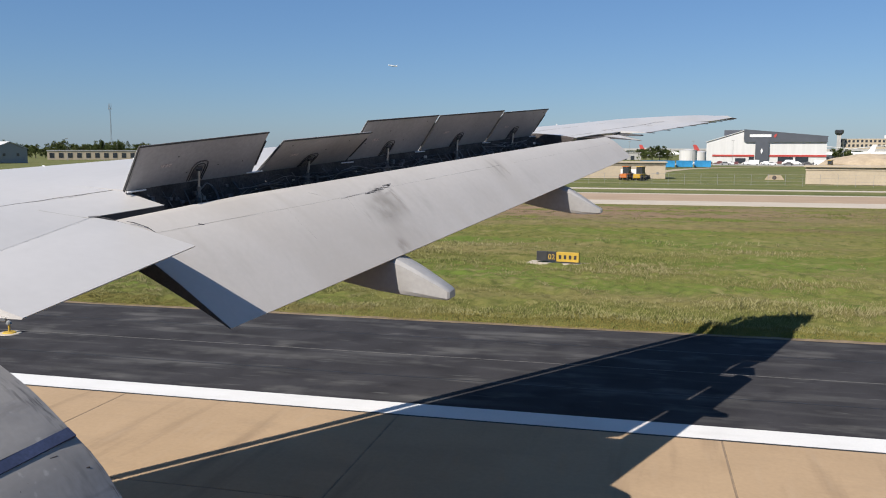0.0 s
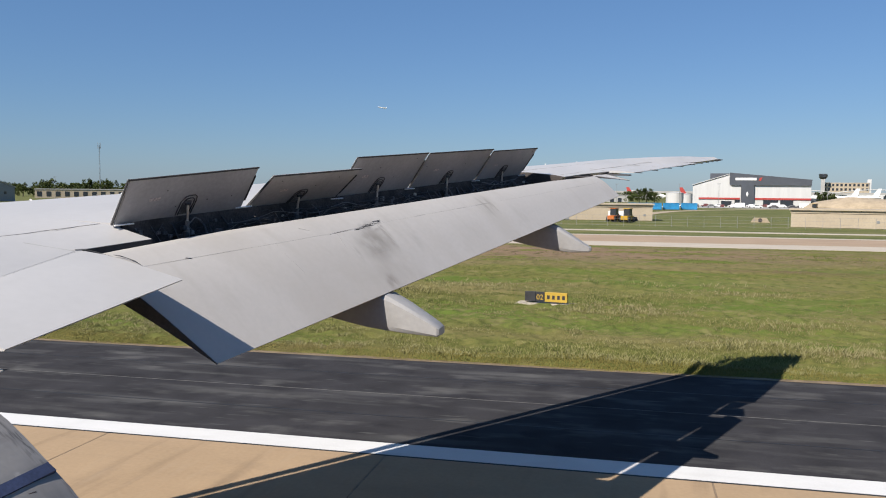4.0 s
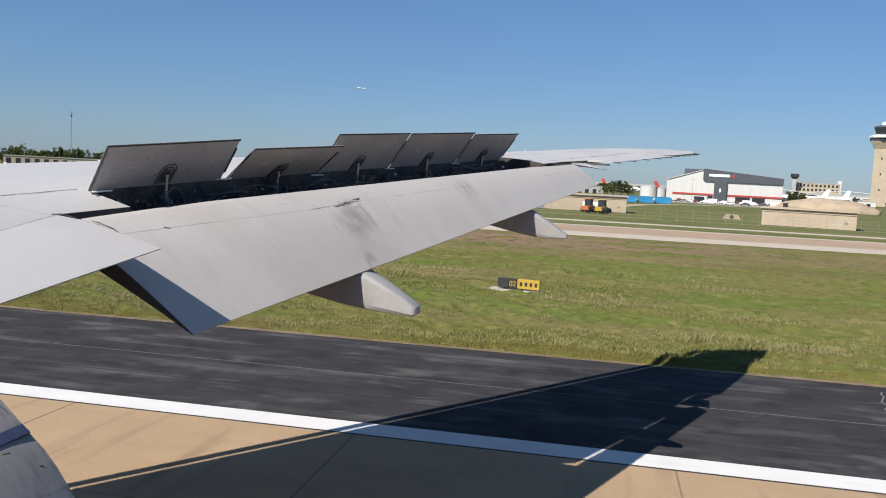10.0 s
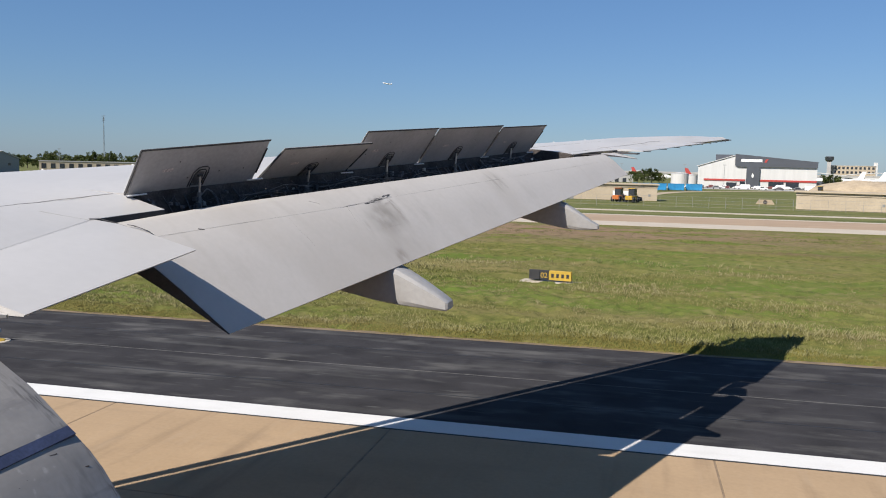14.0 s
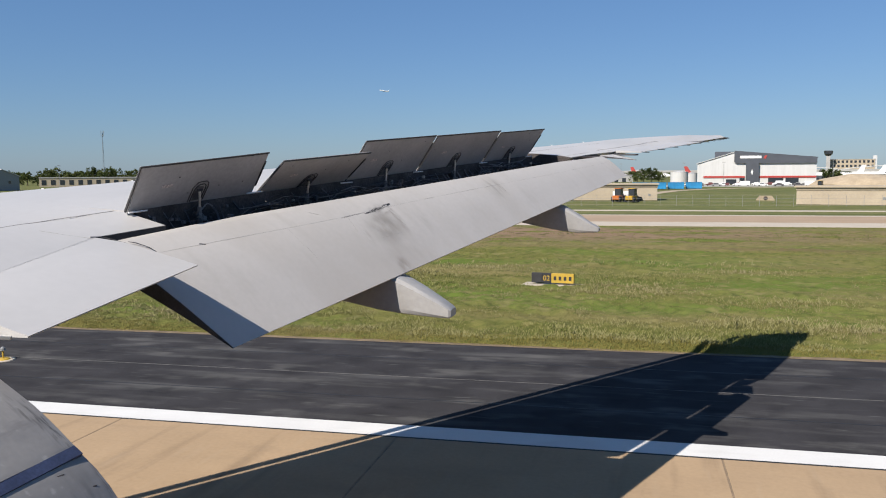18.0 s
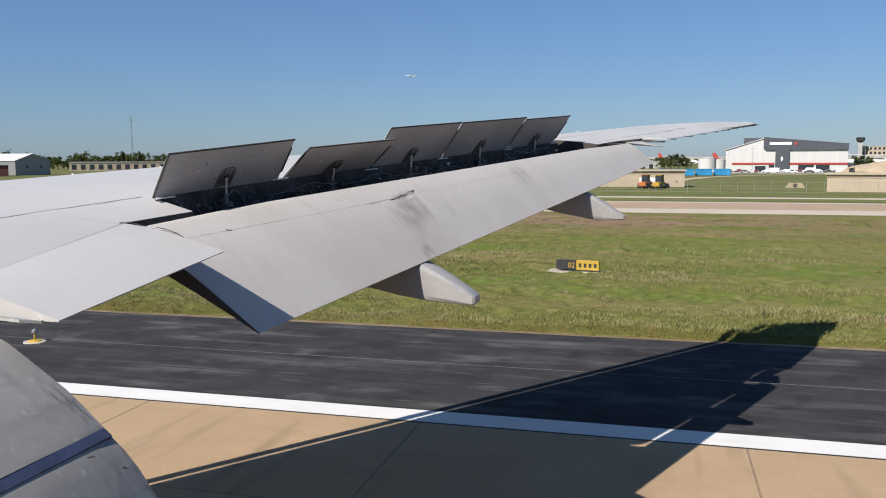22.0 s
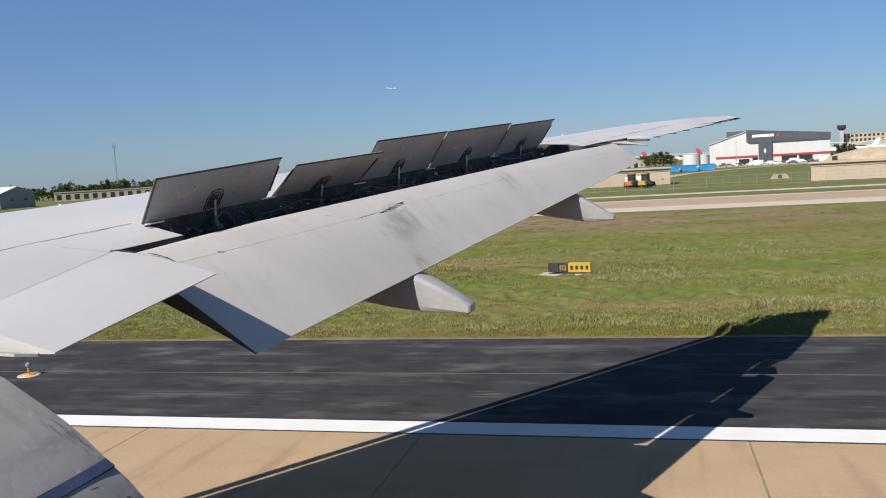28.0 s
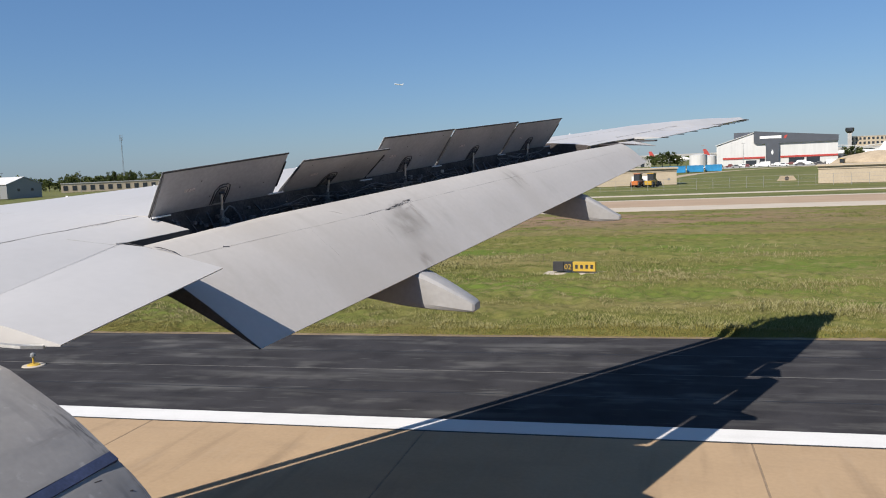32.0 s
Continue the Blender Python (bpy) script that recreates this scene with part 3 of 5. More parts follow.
part("tip_light", tube([(1.50, 27.58, 6.95), (1.66, 27.60, 6.955), (1.78, 27.6, 6.952)], [0.03, 0.028, 0.012], 6), RUBBER, airliner)

# leading-edge slats, set forward of the wing with an open slot
edges = [3.4, 7.0, 10.6, 14.2, 17.8, 21.2, 24.4, 26.9]
for y0, y1 in zip(edges, edges[1:]):
    secs = []
    for y in (y0 + 0.04, (y0 + y1) / 2, y1 - 0.04):
        k, a = taper(y), xle(y) + 0.2
        top = zh(y) - 0.42 * k
        secs.append([(a + dx, y, top + dz * k) for dx, dz in ((-0.27, 0.20), (-0.40, 0.10), (-0.56, -0.08), (-0.62, -0.24), (-0.54, -0.36), (-0.48, -0.22), (-0.38, 0.0), (-0.27, 0.14))])
    part("slat", loft(secs), WING, airliner, "extended leading-edge slat", smooth=True)

# vortex generators along the crest
for i in range(13):
    y = 9.4 + i * 1.25
    x = xle(y) * 0.62 + xh(y) * 0.38
    bm = boxed((-0.016, -0.003, -0.01), (0.016, 0.003, 0.014), 0, pose(x, y, zh(y) + (0.075 if y < 18.2 else 0.05), 0, 0, 20))
    part("vortex_generator", bm, WHITE, airliner, "tiny white fin on the wing")

# seams on the upper skin
def seam(pts, w=0.012, name="skin_seam"):
    part(name, tube(pts, w, 4), FAINT, airliner)


def skin_z(x, y):
    """Height of the inner wing's upper skin."""
    rx, rz = -6.146 + (7.77 - y) * 0.162, 5.219 - (7.77 - y) * 0.115
    up = wing_section(y, [(rx - 0.95, zh(y) + 0.03), (rx - 0.5, (zh(y) + 0.03) * 0.45 + rz * 0.55 + 0.05), (rx, rz)])[:13]
    return float(np.interp(x, [p[0] for p in up], [p[2] for p in up]))


def panel_z(x, y):
    """Height of the skin between the inner wing and the corner panel before the first spoiler."""
    a = wing_section(7.77, [(-7.096, zh(7.77) + 0.03), (-6.646, (zh(7.77) + 0.03) * 0.45 + 5.219 * 0.55 + 0.05), (-6.146, 5.219)])[:13]
    b = wing_section(8.68, [(-6.40, zh(8.68) - 0.006), (-6.12, 5.374), (-5.851, 5.299)])[:13]
    f = (y - 7.77) / 0.91
    both = [(p[0] + (q[0] - p[0]) * f, p[2] + (q[2] - p[2]) * f) for p, q in zip(a, b)]
    return float(np.interp(x, [p[0] for p in both], [p[1] for p in both]))


pts = [(-6.90, 5.0), (-6.893, 6.0), (-6.888, 6.577), (-6.884, 7.002), (-6.877, 7.471), (-6.84, 7.72), (-6.801, 7.951), (-6.715, 8.17), (-6.634, 8.376), (-6.575, 8.60), (-6.56, 8.67)]
seam([(x, y, (skin_z(x, y) if y < 7.77 else panel_z(x, y)) + 0.0025) for x, y in pts], 0.0036)
pts = [(-6.776, 7.357), (-6.532, 7.414), (-6.323, 7.555), (-6.14, 7.69)]
seam([(x, y, skin_z(x, y) + 0.0008) for x, y in pts], 0.0026)


def outer_z(x, y):
    """Height of the outer wing's upper skin."""
    z = [float(np.interp(x, [p[0] for p in s[:13]], [p[2] for p in s[:13]])) for s in outer]
    return float(np.interp(y, [s[0][1] for s in outer], z))


for back, y0, y1 in ((0.25, 18.5, 25.4), (1.05, 18.5, 26.4)):
    ys = [y0 + (y1 - y0) * k / 16 for k in range(17)]
    seam([(xte(y) - 0.62 - back * taper(y) * 2, y, outer_z(xte(y) - 0.62 - back * taper(y) * 2, y) + 0.001) for y in ys], 0.004)
for y in (20.4, 22.6, 25.0):
    seam([(xte(y) - 0.65 - k * 0.1, y, outer_z(xte(y) - 0.65 - k * 0.1, y) + 0.001) for k in range(5)], 0.003)
# tapering dark strip paints the shade between wing skin and flap
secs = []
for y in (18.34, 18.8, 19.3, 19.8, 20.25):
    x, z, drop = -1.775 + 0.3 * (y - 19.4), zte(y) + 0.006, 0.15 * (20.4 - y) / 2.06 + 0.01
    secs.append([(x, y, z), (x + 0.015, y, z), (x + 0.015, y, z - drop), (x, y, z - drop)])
part("outer_cove_shade", loft(secs), COVE, airliner, "tapering dark strip put in for the shade at the flap's outer end")

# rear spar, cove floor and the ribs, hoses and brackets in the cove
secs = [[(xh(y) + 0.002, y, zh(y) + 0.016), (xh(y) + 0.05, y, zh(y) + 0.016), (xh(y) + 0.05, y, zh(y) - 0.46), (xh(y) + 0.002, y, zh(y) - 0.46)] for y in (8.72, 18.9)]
part("rear_spar", loft(secs), COVE, airliner, "dark rear spar wall")
# this wall is coloured black to hold the shade of the gap
secs = [[(-6.146, 7.79, 5.214), (-6.142, 7.79, 5.214), (-6.12, 7.79, 4.8), (-6.15, 7.79, 4.8)], [(-5.855, 8.685, 5.293), (-5.851, 8.685, 5.293), (-5.83, 8.69, 4.8), (-5.86, 8.69, 4.8)]]
part("cove_wall", loft(secs), RUBBER, airliner, "wall under the corner panel, coloured black for the gap's shade")
rng = random.Random(11)
for i in range(52):
    y = 8.90 + i * 0.183 + rng.uniform(-0.04, 0.04)
    lean, deep = rng.uniform(-0.05, 0.05), rng.uniform(0.12, 0.30)
    a = Vector((xh(y) + 0.03, y, zh(y) - rng.uniform(0.03, 0.10)))
    b = Vector((xh(y) + 0.03 + deep, y + lean, zh(y) - rng.uniform(0.30, 0.42)))
    part("cove_rib", tube([a, a.lerp(b, 0.5) + Vector((rng.uniform(-0.03, 0.03), 0, 0.03)), b], rng.choice((0.006, 0.009, 0.014, 0.018)), 4), (HOSE2, GRIME, GRIME, HOSE)[i % 4], airliner)
for i in range(70):
    y = rng.uniform(8.85, 17.6)
    span = rng.choice((0.25, 0.5, 0.9, 1.4))
    d, dz = rng.uniform(0.05, 0.3), rng.uniform(-0.34, -0.06)
    bends = rng.randint(2, 4)
    pts = []
    for k in range(bends + 1):
        yy = y + span * k / bends
        pts.append(Vector((xh(yy) + d + rng.uniform(-0.03, 0.03), yy, zh(yy) + dz + rng.uniform(-0.07, 0.07))))
    smooth = []
    for p, q in zip(pts, pts[1:]):
        smooth += [p.lerp(q, 0.15), p.lerp(q, 0.5), p.lerp(q, 0.85)]
    part("hydraulic_pipe", tube(smooth, rng.choice((0.004, 0.006, 0.009)), 5), (HOSE2, HOSE, GRIME, STEEL if i % 8 == 0 else HOSE)[i % 4], airliner)
for i in range(80):
    y = rng.uniform(8.85, 18.2)
    x, z = xh(y) + rng.uniform(0.06, 0.30), zh(y) - rng.uniform(0.08, 0.38)
    w = rng.uniform(0.010, 0.030)
    part("fitting", boxed((x - w, y - w * 1.6, z - w), (x + w, y + w * 1.6, z + w * rng.uniform(0.6, 2.0)), w * 0.3), rng.choice((HOSE2, HOSE, GRIME, GRIME, STEEL)), airliner)

# pipe bundles that climb to each gap between the spoilers
for y in (10.62, 12.33, 14.30, 16.40):
    for k in range(5):
        o = 0.035 * k
        pts = [(xh(y - 0.75) + 0.20, y - 0.75 + o * 2, zh(y) - 0.42), (xh(y - 0.3) + 0.17, y - 0.32 + o, zh(y) - 0.16 - o * 0.7), (xh(y) + 0.15, y - 0.05 + o, zh(y) - 0.11 - o * 0.7), (xh(y + 0.3) + 0.16, y + 0.30 + o, zh(y) - 0.14 - o * 0.8), (xh(y + 0.6) + 0.22, y + 0.62 - o, zh(y) - 0.36)]
        part("pipe", tube(pts, 0.007, 5), HOSE2 if k % 2 else HOSE, airliner)

# spoilers
AFT = Vector((1, -SLOPE, 0)).normalized()
SPOILERS = ((8.596, 10.526, 0.682, 52.3), (10.66, 12.43, 0.74, 37), (12.45, 14.27, 0.80, 51), (14.32, 16.38, 0.79, 51), (16.43, 18.18, 0.74, 51))
for y0, y1, chord, angle in SPOILERS:
    a, b = Vector((xh(y0), y0, zh(y0) + 0.01)), Vector((xh(y1), y1, zh(y1) + 0.01))
    if y0 < 9:  # the innermost panel sits a little aft of the common hinge line
        a, b = a + Vector((0.041, 0, -0.011)), b + Vector((0.041, 0, 0.033))
    along = (b - a).normalized()
    up = along.cross(AFT)
    up = (up if up.z > 0 else -up).normalized()
    fwd = (AFT * math.cos(radians(angle)) + up * math.sin(radians(angle))).normalized()
    nrm = fwd.cross(along).normalized()
    if nrm.x < 0:
        nrm = -nrm
    # nrm points aft and down, out of the lining
    span = (b - a).length

    def at(u, v, w):
        """u along the hinge, v up the panel (metres), w out of the lining."""
        return a + along * u + fwd * v + nrm * w

    def panel(u0, u1, v0, v1, w0, w1):
        return loft([[at(u0, v0, w0), at(u1, v0, w0), at(u1, v1, w0 * 0.5), at(u0, v1, w0 * 0.5)], [at(u0, v0, w1), at(u1, v0, w1), at(u1, v1, w1 if w1 > 0 else w1), at(u0, v1, w1)]])

    spoiler = part("spoiler", panel(0, span, 0, chord, -0.035, -0.004), WING, airliner, "raised spoiler panel, white above and dark grey beneath")
    part("lining", panel(0.03 if y0 < 9 else 0.012, span - 0.012, -0.05 if y0 < 9 else 0.012, chord - 0.012, -0.003, 0.004), UNDER, spoiler, "dark grey stained spoiler lining")
    part("edge_strip", panel(0, span, chord - 0.010, chord + 0.010, -0.010, 0.009), RUBBER, spoiler, "black rubber trailing edge")
    part("edge_strip", panel(span - 0.018, span + 0.004, 0.12, chord * 0.8, -0.012, 0.016), RUBBER, spoiler)
    part("edge_strip", panel(-0.004, 0.008, 0.0, chord, -0.024, 0.008), RUBBER, spoiler)
    mid = span * (0.50 if chord < 0.7 else 0.47)
    # stiffened opening with the actuator
    for half, high, lean, r, m in ((0.120, 0.335, 0.02, 0.008, GRIME), (0.085, 0.290, 0.02, 0.008, HOSE)):
        arch = [(mid - half, 0.02), (mid - half + lean * 0.6, high * 0.72), (mid - half * 0.62 + lean, high * 0.95), (mid - half * 0.2 + lean, high), (mid + half * 0.5 + lean, high), (mid + half * 0.85 + lean, high * 0.92), (mid + half + lean * 0.8, high * 0.72), (mid + half, 0.02)]
        part("actuator_frame", tube([at(u, v, 0.010) for u, v in arch], r, 5), m, spoiler)
    part("recess", panel(mid - 0.06, mid + 0.07, 0.03, 0.255, 0.004, 0.009), RECESS, spoiler)
    for n in range(4):
        u, v = rng.uniform(0.08, span - 0.1), rng.uniform(0.1, chord - 0.08)
        part("fastener", panel(u, u + 0.016, v, v + 0.012, 0.004, 0.008), RUBBER, spoiler)
    low = a + along * mid + AFT * 0.10 + Vector((0, 0, -0.28))
    top = at(mid, 0.20, 0.03)
    part("actuator_body", tube([low, low.lerp(top, 0.25), low.lerp(top, 0.28), low.lerp(top, 0.5)], [0.040, 0.040, 0.028, 0.028], 8), HOSE2, spoiler, "grimy grey actuator body")
    for q, side in ((0.12, 0.07), (0.30, -0.06), (0.05, -0.09)):
        c = low.lerp(top, q) + along * side
        part("valve_block", boxed(c - Vector((0.03, 0.035, 0.03)), c + Vector((0.03, 0.035, 0.03)), 0.01), HOSE2 if side > 0 else HOSE, spoiler)
    part("actuator_rod", tube([low.lerp(top, 0.45), top], 0.016, 7), STEEL, spoiler, "bright steel actuator rod")
    part("clevis", tube([at(mid - 0.035, 0.21, 0.03), at(mid + 0.035, 0.21, 0.03)], 0.018, 6), HOSE, spoiler)
    part("placard", panel(span * 0.20, span * 0.20 + 0.16, chord * 0.46, chord * 0.46 + 0.045, 0.004, 0.009), PLAC, spoiler, "faded pinkish-grey placard")
    for u0, u1 in ((span - 0.16, span + 0.12),) if y0 > 9 else ((0.0, 0.26), (span - 0.16, span + 0.12)):
        part("hinge_bar", tube([at(u0, 0.035, 0.05), at(u1, 0.035, 0.06)], 0.011, 6), WHITE, spoiler, "bright hinge bar at the panel corner")



# flaps
def flap_section(le, te, thin=1.0, nose=1.0):
    le, te = Vector(le), Vector(te)
    c = te - le
    n = Vector((-c.z, 0, c.x))
    if n.z < 0:
        n = -n
    shape = ((-0.06 * nose, 0.002 * nose), (0, 0.016 * nose), (0.12, 0.028 + 0.006 * nose), (0.28, 0.047), (0.45, 0.048), (0.62, 0.038), (0.80, 0.020), (1, 0), (1.0, -0.012), (0.8, -0.035), (0.55, -0.085), (0.3, -0.15), (0.1, -0.20), (0.0, -0.19), (-0.05, -0.13), (-0.05 - 0.03 * nose, -0.08), (-0.03 - 0.055 * nose, -0.03))
    return [le + c * u + n * (v if v > 0 else v * thin) for u, v in shape]


LE0, TE0, LE1, TE1 = Vector((-6.115, 7.720, 5.105)), Vector((-4.645, 8.095, 3.984)), Vector((-1.470, 18.726, 6.262)), Vector((-0.923, 18.726, 5.825))


def flap_at(f, u=0.0):
    return LE0.lerp(LE1, f).lerp(TE0.lerp(TE1, f), u)


spot(FLAP, (-4.18, 11.70, 5.34), (0.15, 0.36, 0.22), -0.33, (0.10, 0.09, 0.08), 0.6, (12, 5, 9), 0.40, 0.62)
spot(FLAP, (-4.02, 11.45, 5.14), (0.36, 0.50, 0.58), -0.33, (0.225, 0.209, 0.186), 0.9, (2.6, 4.5, 2.6), 0.20, 0.56)
spot(FLAP, (-3.95, 11.80, 5.20), (0.36, 0.10, 0.50), -0.25, (0.19, 0.17, 0.15), 0.6, (4, 18, 4), 0.36, 0.64)
spot(FLAP, (-4.12, 11.00, 5.14), (0.30, 0.09, 0.40), -0.25, (0.24, 0.22, 0.19), 0.6, (4, 16, 4), 0.36, 0.64)
spot(FLAP, (-3.75, 12.25, 5.18), (0.40, 0.16, 0.55), -0.25, (0.32, 0.30, 0.277), 0.6, (3, 10, 3), 0.36, 0.66)
spot(FLAP, (-3.60, 11.40, 4.85), (0.60, 0.75, 0.60), -0.33, (0.328, 0.303, 0.275), 0.8, (1.2, 3, 1.2), 0.30, 0.66)
spot(FLAP, (-3.02, 14.45, 5.62), (0.34, 0.36, 0.45), -0.33, (0.246, 0.23, 0.205), 0.75, (2.5, 14, 2.5), 0.36, 0.66)
spot(FLAP, (-3.64, 11.16, 4.588), (0.20, 0.16, 0.25), 0, (0.131, 0.107, 0.082), 0.7, (4, 9, 4), 0.35, 0.7)
secs = [flap_section(flap_at(f, 0), flap_at(f, 1), 0.36 + 0.64 * min(1, f * 4), max(-0.4, min(1.0, f * 6, (1 - f) * 10 - 0.4))) for f in (0, 0.06, 0.12, 0.18, 0.25, 0.4, 0.55, 0.7, 0.85, 0.92, 1.0)]
floor = []
# open slots let the sun through behind the outer spoilers
SLOTS = ((13.17, 15.90, 0.068), (16.15, 17.60, 0.055))
# added lip behind the slots, shapes the lit lines in the wing's shadow
lip = []
cuts = [LE0.y + (LE1.y - LE0.y) * k / 12 for k in range(13)] + [13.04, 13.05, 13.16, 13.18, 15.89, 15.91, 16.14, 16.16, 17.59, 17.61]
for y in sorted(cuts):
    p = flap_at((y - LE0.y) / (LE1.y - LE0.y), 0)
    y += 0.25 if y < LE0.y + 0.01 else 0
    slot = next((w for a, b, w in SLOTS if a < y < b), 0.0)
    x0, x1, z1 = xh(y) + 0.05, p.x + 0.06, p.z - 0.30
    if slot:
        x1, z1 = p.x - 0.17 - slot, p.z - 0.14
    if 13.045 < y < 13.17:
        x1 = x0 + 0.10
    if 13.0 < y < 18.5:
        lip.append([(p.x - 0.17, y, p.z - 0.15), (p.x + 0.08, y, p.z - 0.30), (p.x + 0.08, y, p.z - 0.32), (p.x - 0.17, y, p.z - 0.17)])
    floor.append([(x0, y, zh(y) - 0.42), (x1, y, z1), (x1, y, z1 - 0.02), (x0, y, zh(y) - 0.44)])
part("slot_light_lip", loft(lip), COVE, airliner, "added dark lip that narrows the sunlit slots")
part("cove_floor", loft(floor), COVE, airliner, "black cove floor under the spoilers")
part("outboard_flap", loft(secs), FLAP, airliner, "lowered outboard flap, grey with oil stains", smooth=True)


# plate over the flap's inner end, its dark colour stands for shade
first = secs[0]
part("flap_end_shade", loft([[p + Vector((0, -o, -0.002)) for p in first] for o in (0.016, 0.003)]), SEAM, airliner, "end plate of the flap, coloured dark for its shade")


def on_flap(f, u, lift=0.0):
    le, te = flap_at(f, 0), flap_at(f, 1)
    c = te - le
    n = Vector((-c.z, 0, c.x)) * (1 if c.x > 0 else -1)
    v = np.interp(u, (0, 0.12, 0.28, 0.45, 0.62, 0.80, 1), (0.016, 0.034, 0.047, 0.048, 0.038, 0.02, 0))
    return le + c * u + n * (v + lift)


def flap_strip(points, half, material, name, label=""):
    """A thin strip laid on the flap through (f, u), narrow at both ends."""
    pts = [on_flap(f, u, 0.0) for f, u in points]
    last = len(pts) - 1
    return part(name, tube(pts, [half * (0.45 if k in (0, last) else 1.0) for k in range(last + 1)], 5), material, airliner, label)


SEAMLINE = ((0.02, 0.17), (0.10, 0.183), (0.175, 0.197), (0.224, 0.208), (0.278, 0.215), (0.34, 0.213), (0.406, 0.208), (0.465, 0.214), (0.542, 0.226), (0.614, 0.240), (0.69, 0.262), (0.78, 0.285), (0.853, 0.303), (0.98, 0.33))


def seam_u(f):
    return float(np.interp(f, [p[0] for p in SEAMLINE], [p[1] for p in SEAMLINE]))


for f0, f1, r in ((0.02, 0.17, 0.0010), (0.175, 0.29, 0.0016), (0.29, 0.335, 0.0024), (0.335, 0.44, 0.0010), (0.445, 0.468, 0.0034), (0.475, 0.58, 0.0018), (0.585, 0.625, 0.0026), (0.63, 0.98, 0.0010)):
    flap_strip([(f0 + (f1 - f0) * k / 6, seam_u(f0 + (f1 - f0) * k / 6)) for k in range(7)], r, FAINT, "flap_seam")
for a, b, r in (((0.255, 0.060), (0.263, 0.131), 0.0030), ((0.192, 0.43), (0.188, 0.585), 0.0014), ((0.293, 0.22), (0.279, 0.441), 0.0014), ((0.366, 0.22), (0.360, 0.502), 0.0014), ((0.304, 0.573), (0.342, 0.582), 0.0014), ((0.624, 0.25), (0.617, 0.50), 0.0012), ((0.20, 0.21), (0.19, 0.43), 0.0009)):
    flap_strip([(a[0] + (b[0] - a[0]) * k / 4, a[1] + (b[1] - a[1]) * k / 4) for k in range(5)], r, FAINT, "flap_seam")
# black grease combed over the access panel
rg = random.Random(17)
for k in range(60):
    g = rg.random()
    f0 = 0.322 + 0.052 * g
    u0 = 0.232 - 0.052 * g + rg.uniform(-0.022, 0.014) * (0.5 + 0.8 * g)
    span = rg.uniform(0.004, 0.010)
    rise = rg.choice((-0.2, -0.5, -0.9, 1.2))
    flap_strip([(f0, u0), (f0 + span * 0.5, u0 + rise * 0.5 * span), (f0 + span, u0 + rise * span)], rg.uniform(0.0015, 0.0045), GREASE, "grease_streak", "black grease streak on the flap" if k == 0 else "")
flap_strip([(0.282, 0.226), (0.296, 0.222), (0.318, 0.220)], 0.0035, GREASE, "grease_streak")
part("drain_mark", tube([on_flap(0.087, 0.170), on_flap(0.092, 0.188)], 0.005, 4), SEAM, airliner)

part("flap_end_seal", tube([on_flap(f, u, 0.004) for f, u in ((0.030, 0.02), (0.034, 0.045), (0.036, 0.075), (0.038, 0.115), (0.038, 0.172))], [0.002, 0.006, 0.004, 0.006, 0.002], 5), SEAM, airliner, "worn dark rubber seal curling off the flap")

# flaperon, raised above the flap
FH0, FH1, FT0, FT1 = Vector((-5.708, 5.115, 4.912)), Vector((-6.125, 7.774, 5.214)), Vector((-4.670, 5.115, 4.690)), Vector((-4.860, 7.775, 4.940))
secs = []
for f in (0, 0.25, 0.5, 0.75, 1.0):
    p, q = FH0.lerp(FH1, f), FT0.lerp(FT1, f)
    c = q - p
    secs.append([p + Vector((-0.024, 0, 0.003)), p + c * 0.25 + Vector((0, 0, 0.030)), p + c * 0.6 + Vector((0, 0, 0.022)), q, q + Vector((-0.01, 0, -0.014)), p + c * 0.55 + Vector((0, 0, -0.12)), p + c * 0.15 + Vector((0, 0, -0.24)), p + Vector((-0.026, 0, -0.2))])
flaperon = part("flaperon", loft(secs), WING, airliner, "pale grey flaperon between the flaps", smooth=True)
part("end_seal", tube([FT0 + Vector((-0.16, 0.0, -0.02)), FT0 + Vector((-0.32, -0.06, -0.01)), FT0 + Vector((-0.9, -0.1, 0.03))], 0.02, 5), STEEL, flaperon, "bright seal strip at the flaperon's inner end")
part("end_gap", tube([FH1 + Vector((0.02, 0.02, 0.012)), FH1.lerp(FT1, 0.16) + Vector((0, 0.012, 0.028)), FH1.lerp(FT1, 0.3) + Vector((0, 0.012, 0.026)), FH1.lerp(FT1, 0.36) + Vector((0, 0.016, 0.014))], 0.003, 5), SEAM, flaperon, "dark gap at the flaperon's outer end")
part("hinge_seal", tube([FH0 + Vector((0, 0, 0.0)), FH0.lerp(FH1, 0.5), FH1], 0.0010, 5), FAINT, flaperon)
part("hinge_cap", tube([FH1 + Vector((-0.03, -0.06, 0.012)), FH1 + Vector((0.03, 0.04, 0.012))], 0.008, 6), FAIR, flaperon)

# inboard flap: main panel, gap, aft panel
prof = ((-5.549, 4.690), (-5.259, 4.670), (-4.988, 4.565), (-4.769, 4.432), (-4.471, 4.248), (-4.325, 4.135), (-4.124, 3.962))
secs = []
for y in (-0.22, 1.5, 3.0, 4.1, 4.68, 4.85, 4.92):
    e = 0.0 if y < 4.3 else ((y - 4.3) / 0.62) ** 3 * 0.03
    dx = 0.0
    secs.append([(x + dx, y, z - e - (4.92 - y) * 0.03) for x, z in prof] + [(-4.149, y, 3.902 - (4.92 - y) * 0.03), (-4.729, y, 4.018 - (4.92 - y) * 0.03), (-5.500, y, 4.260 - (4.92 - y) * 0.03)])
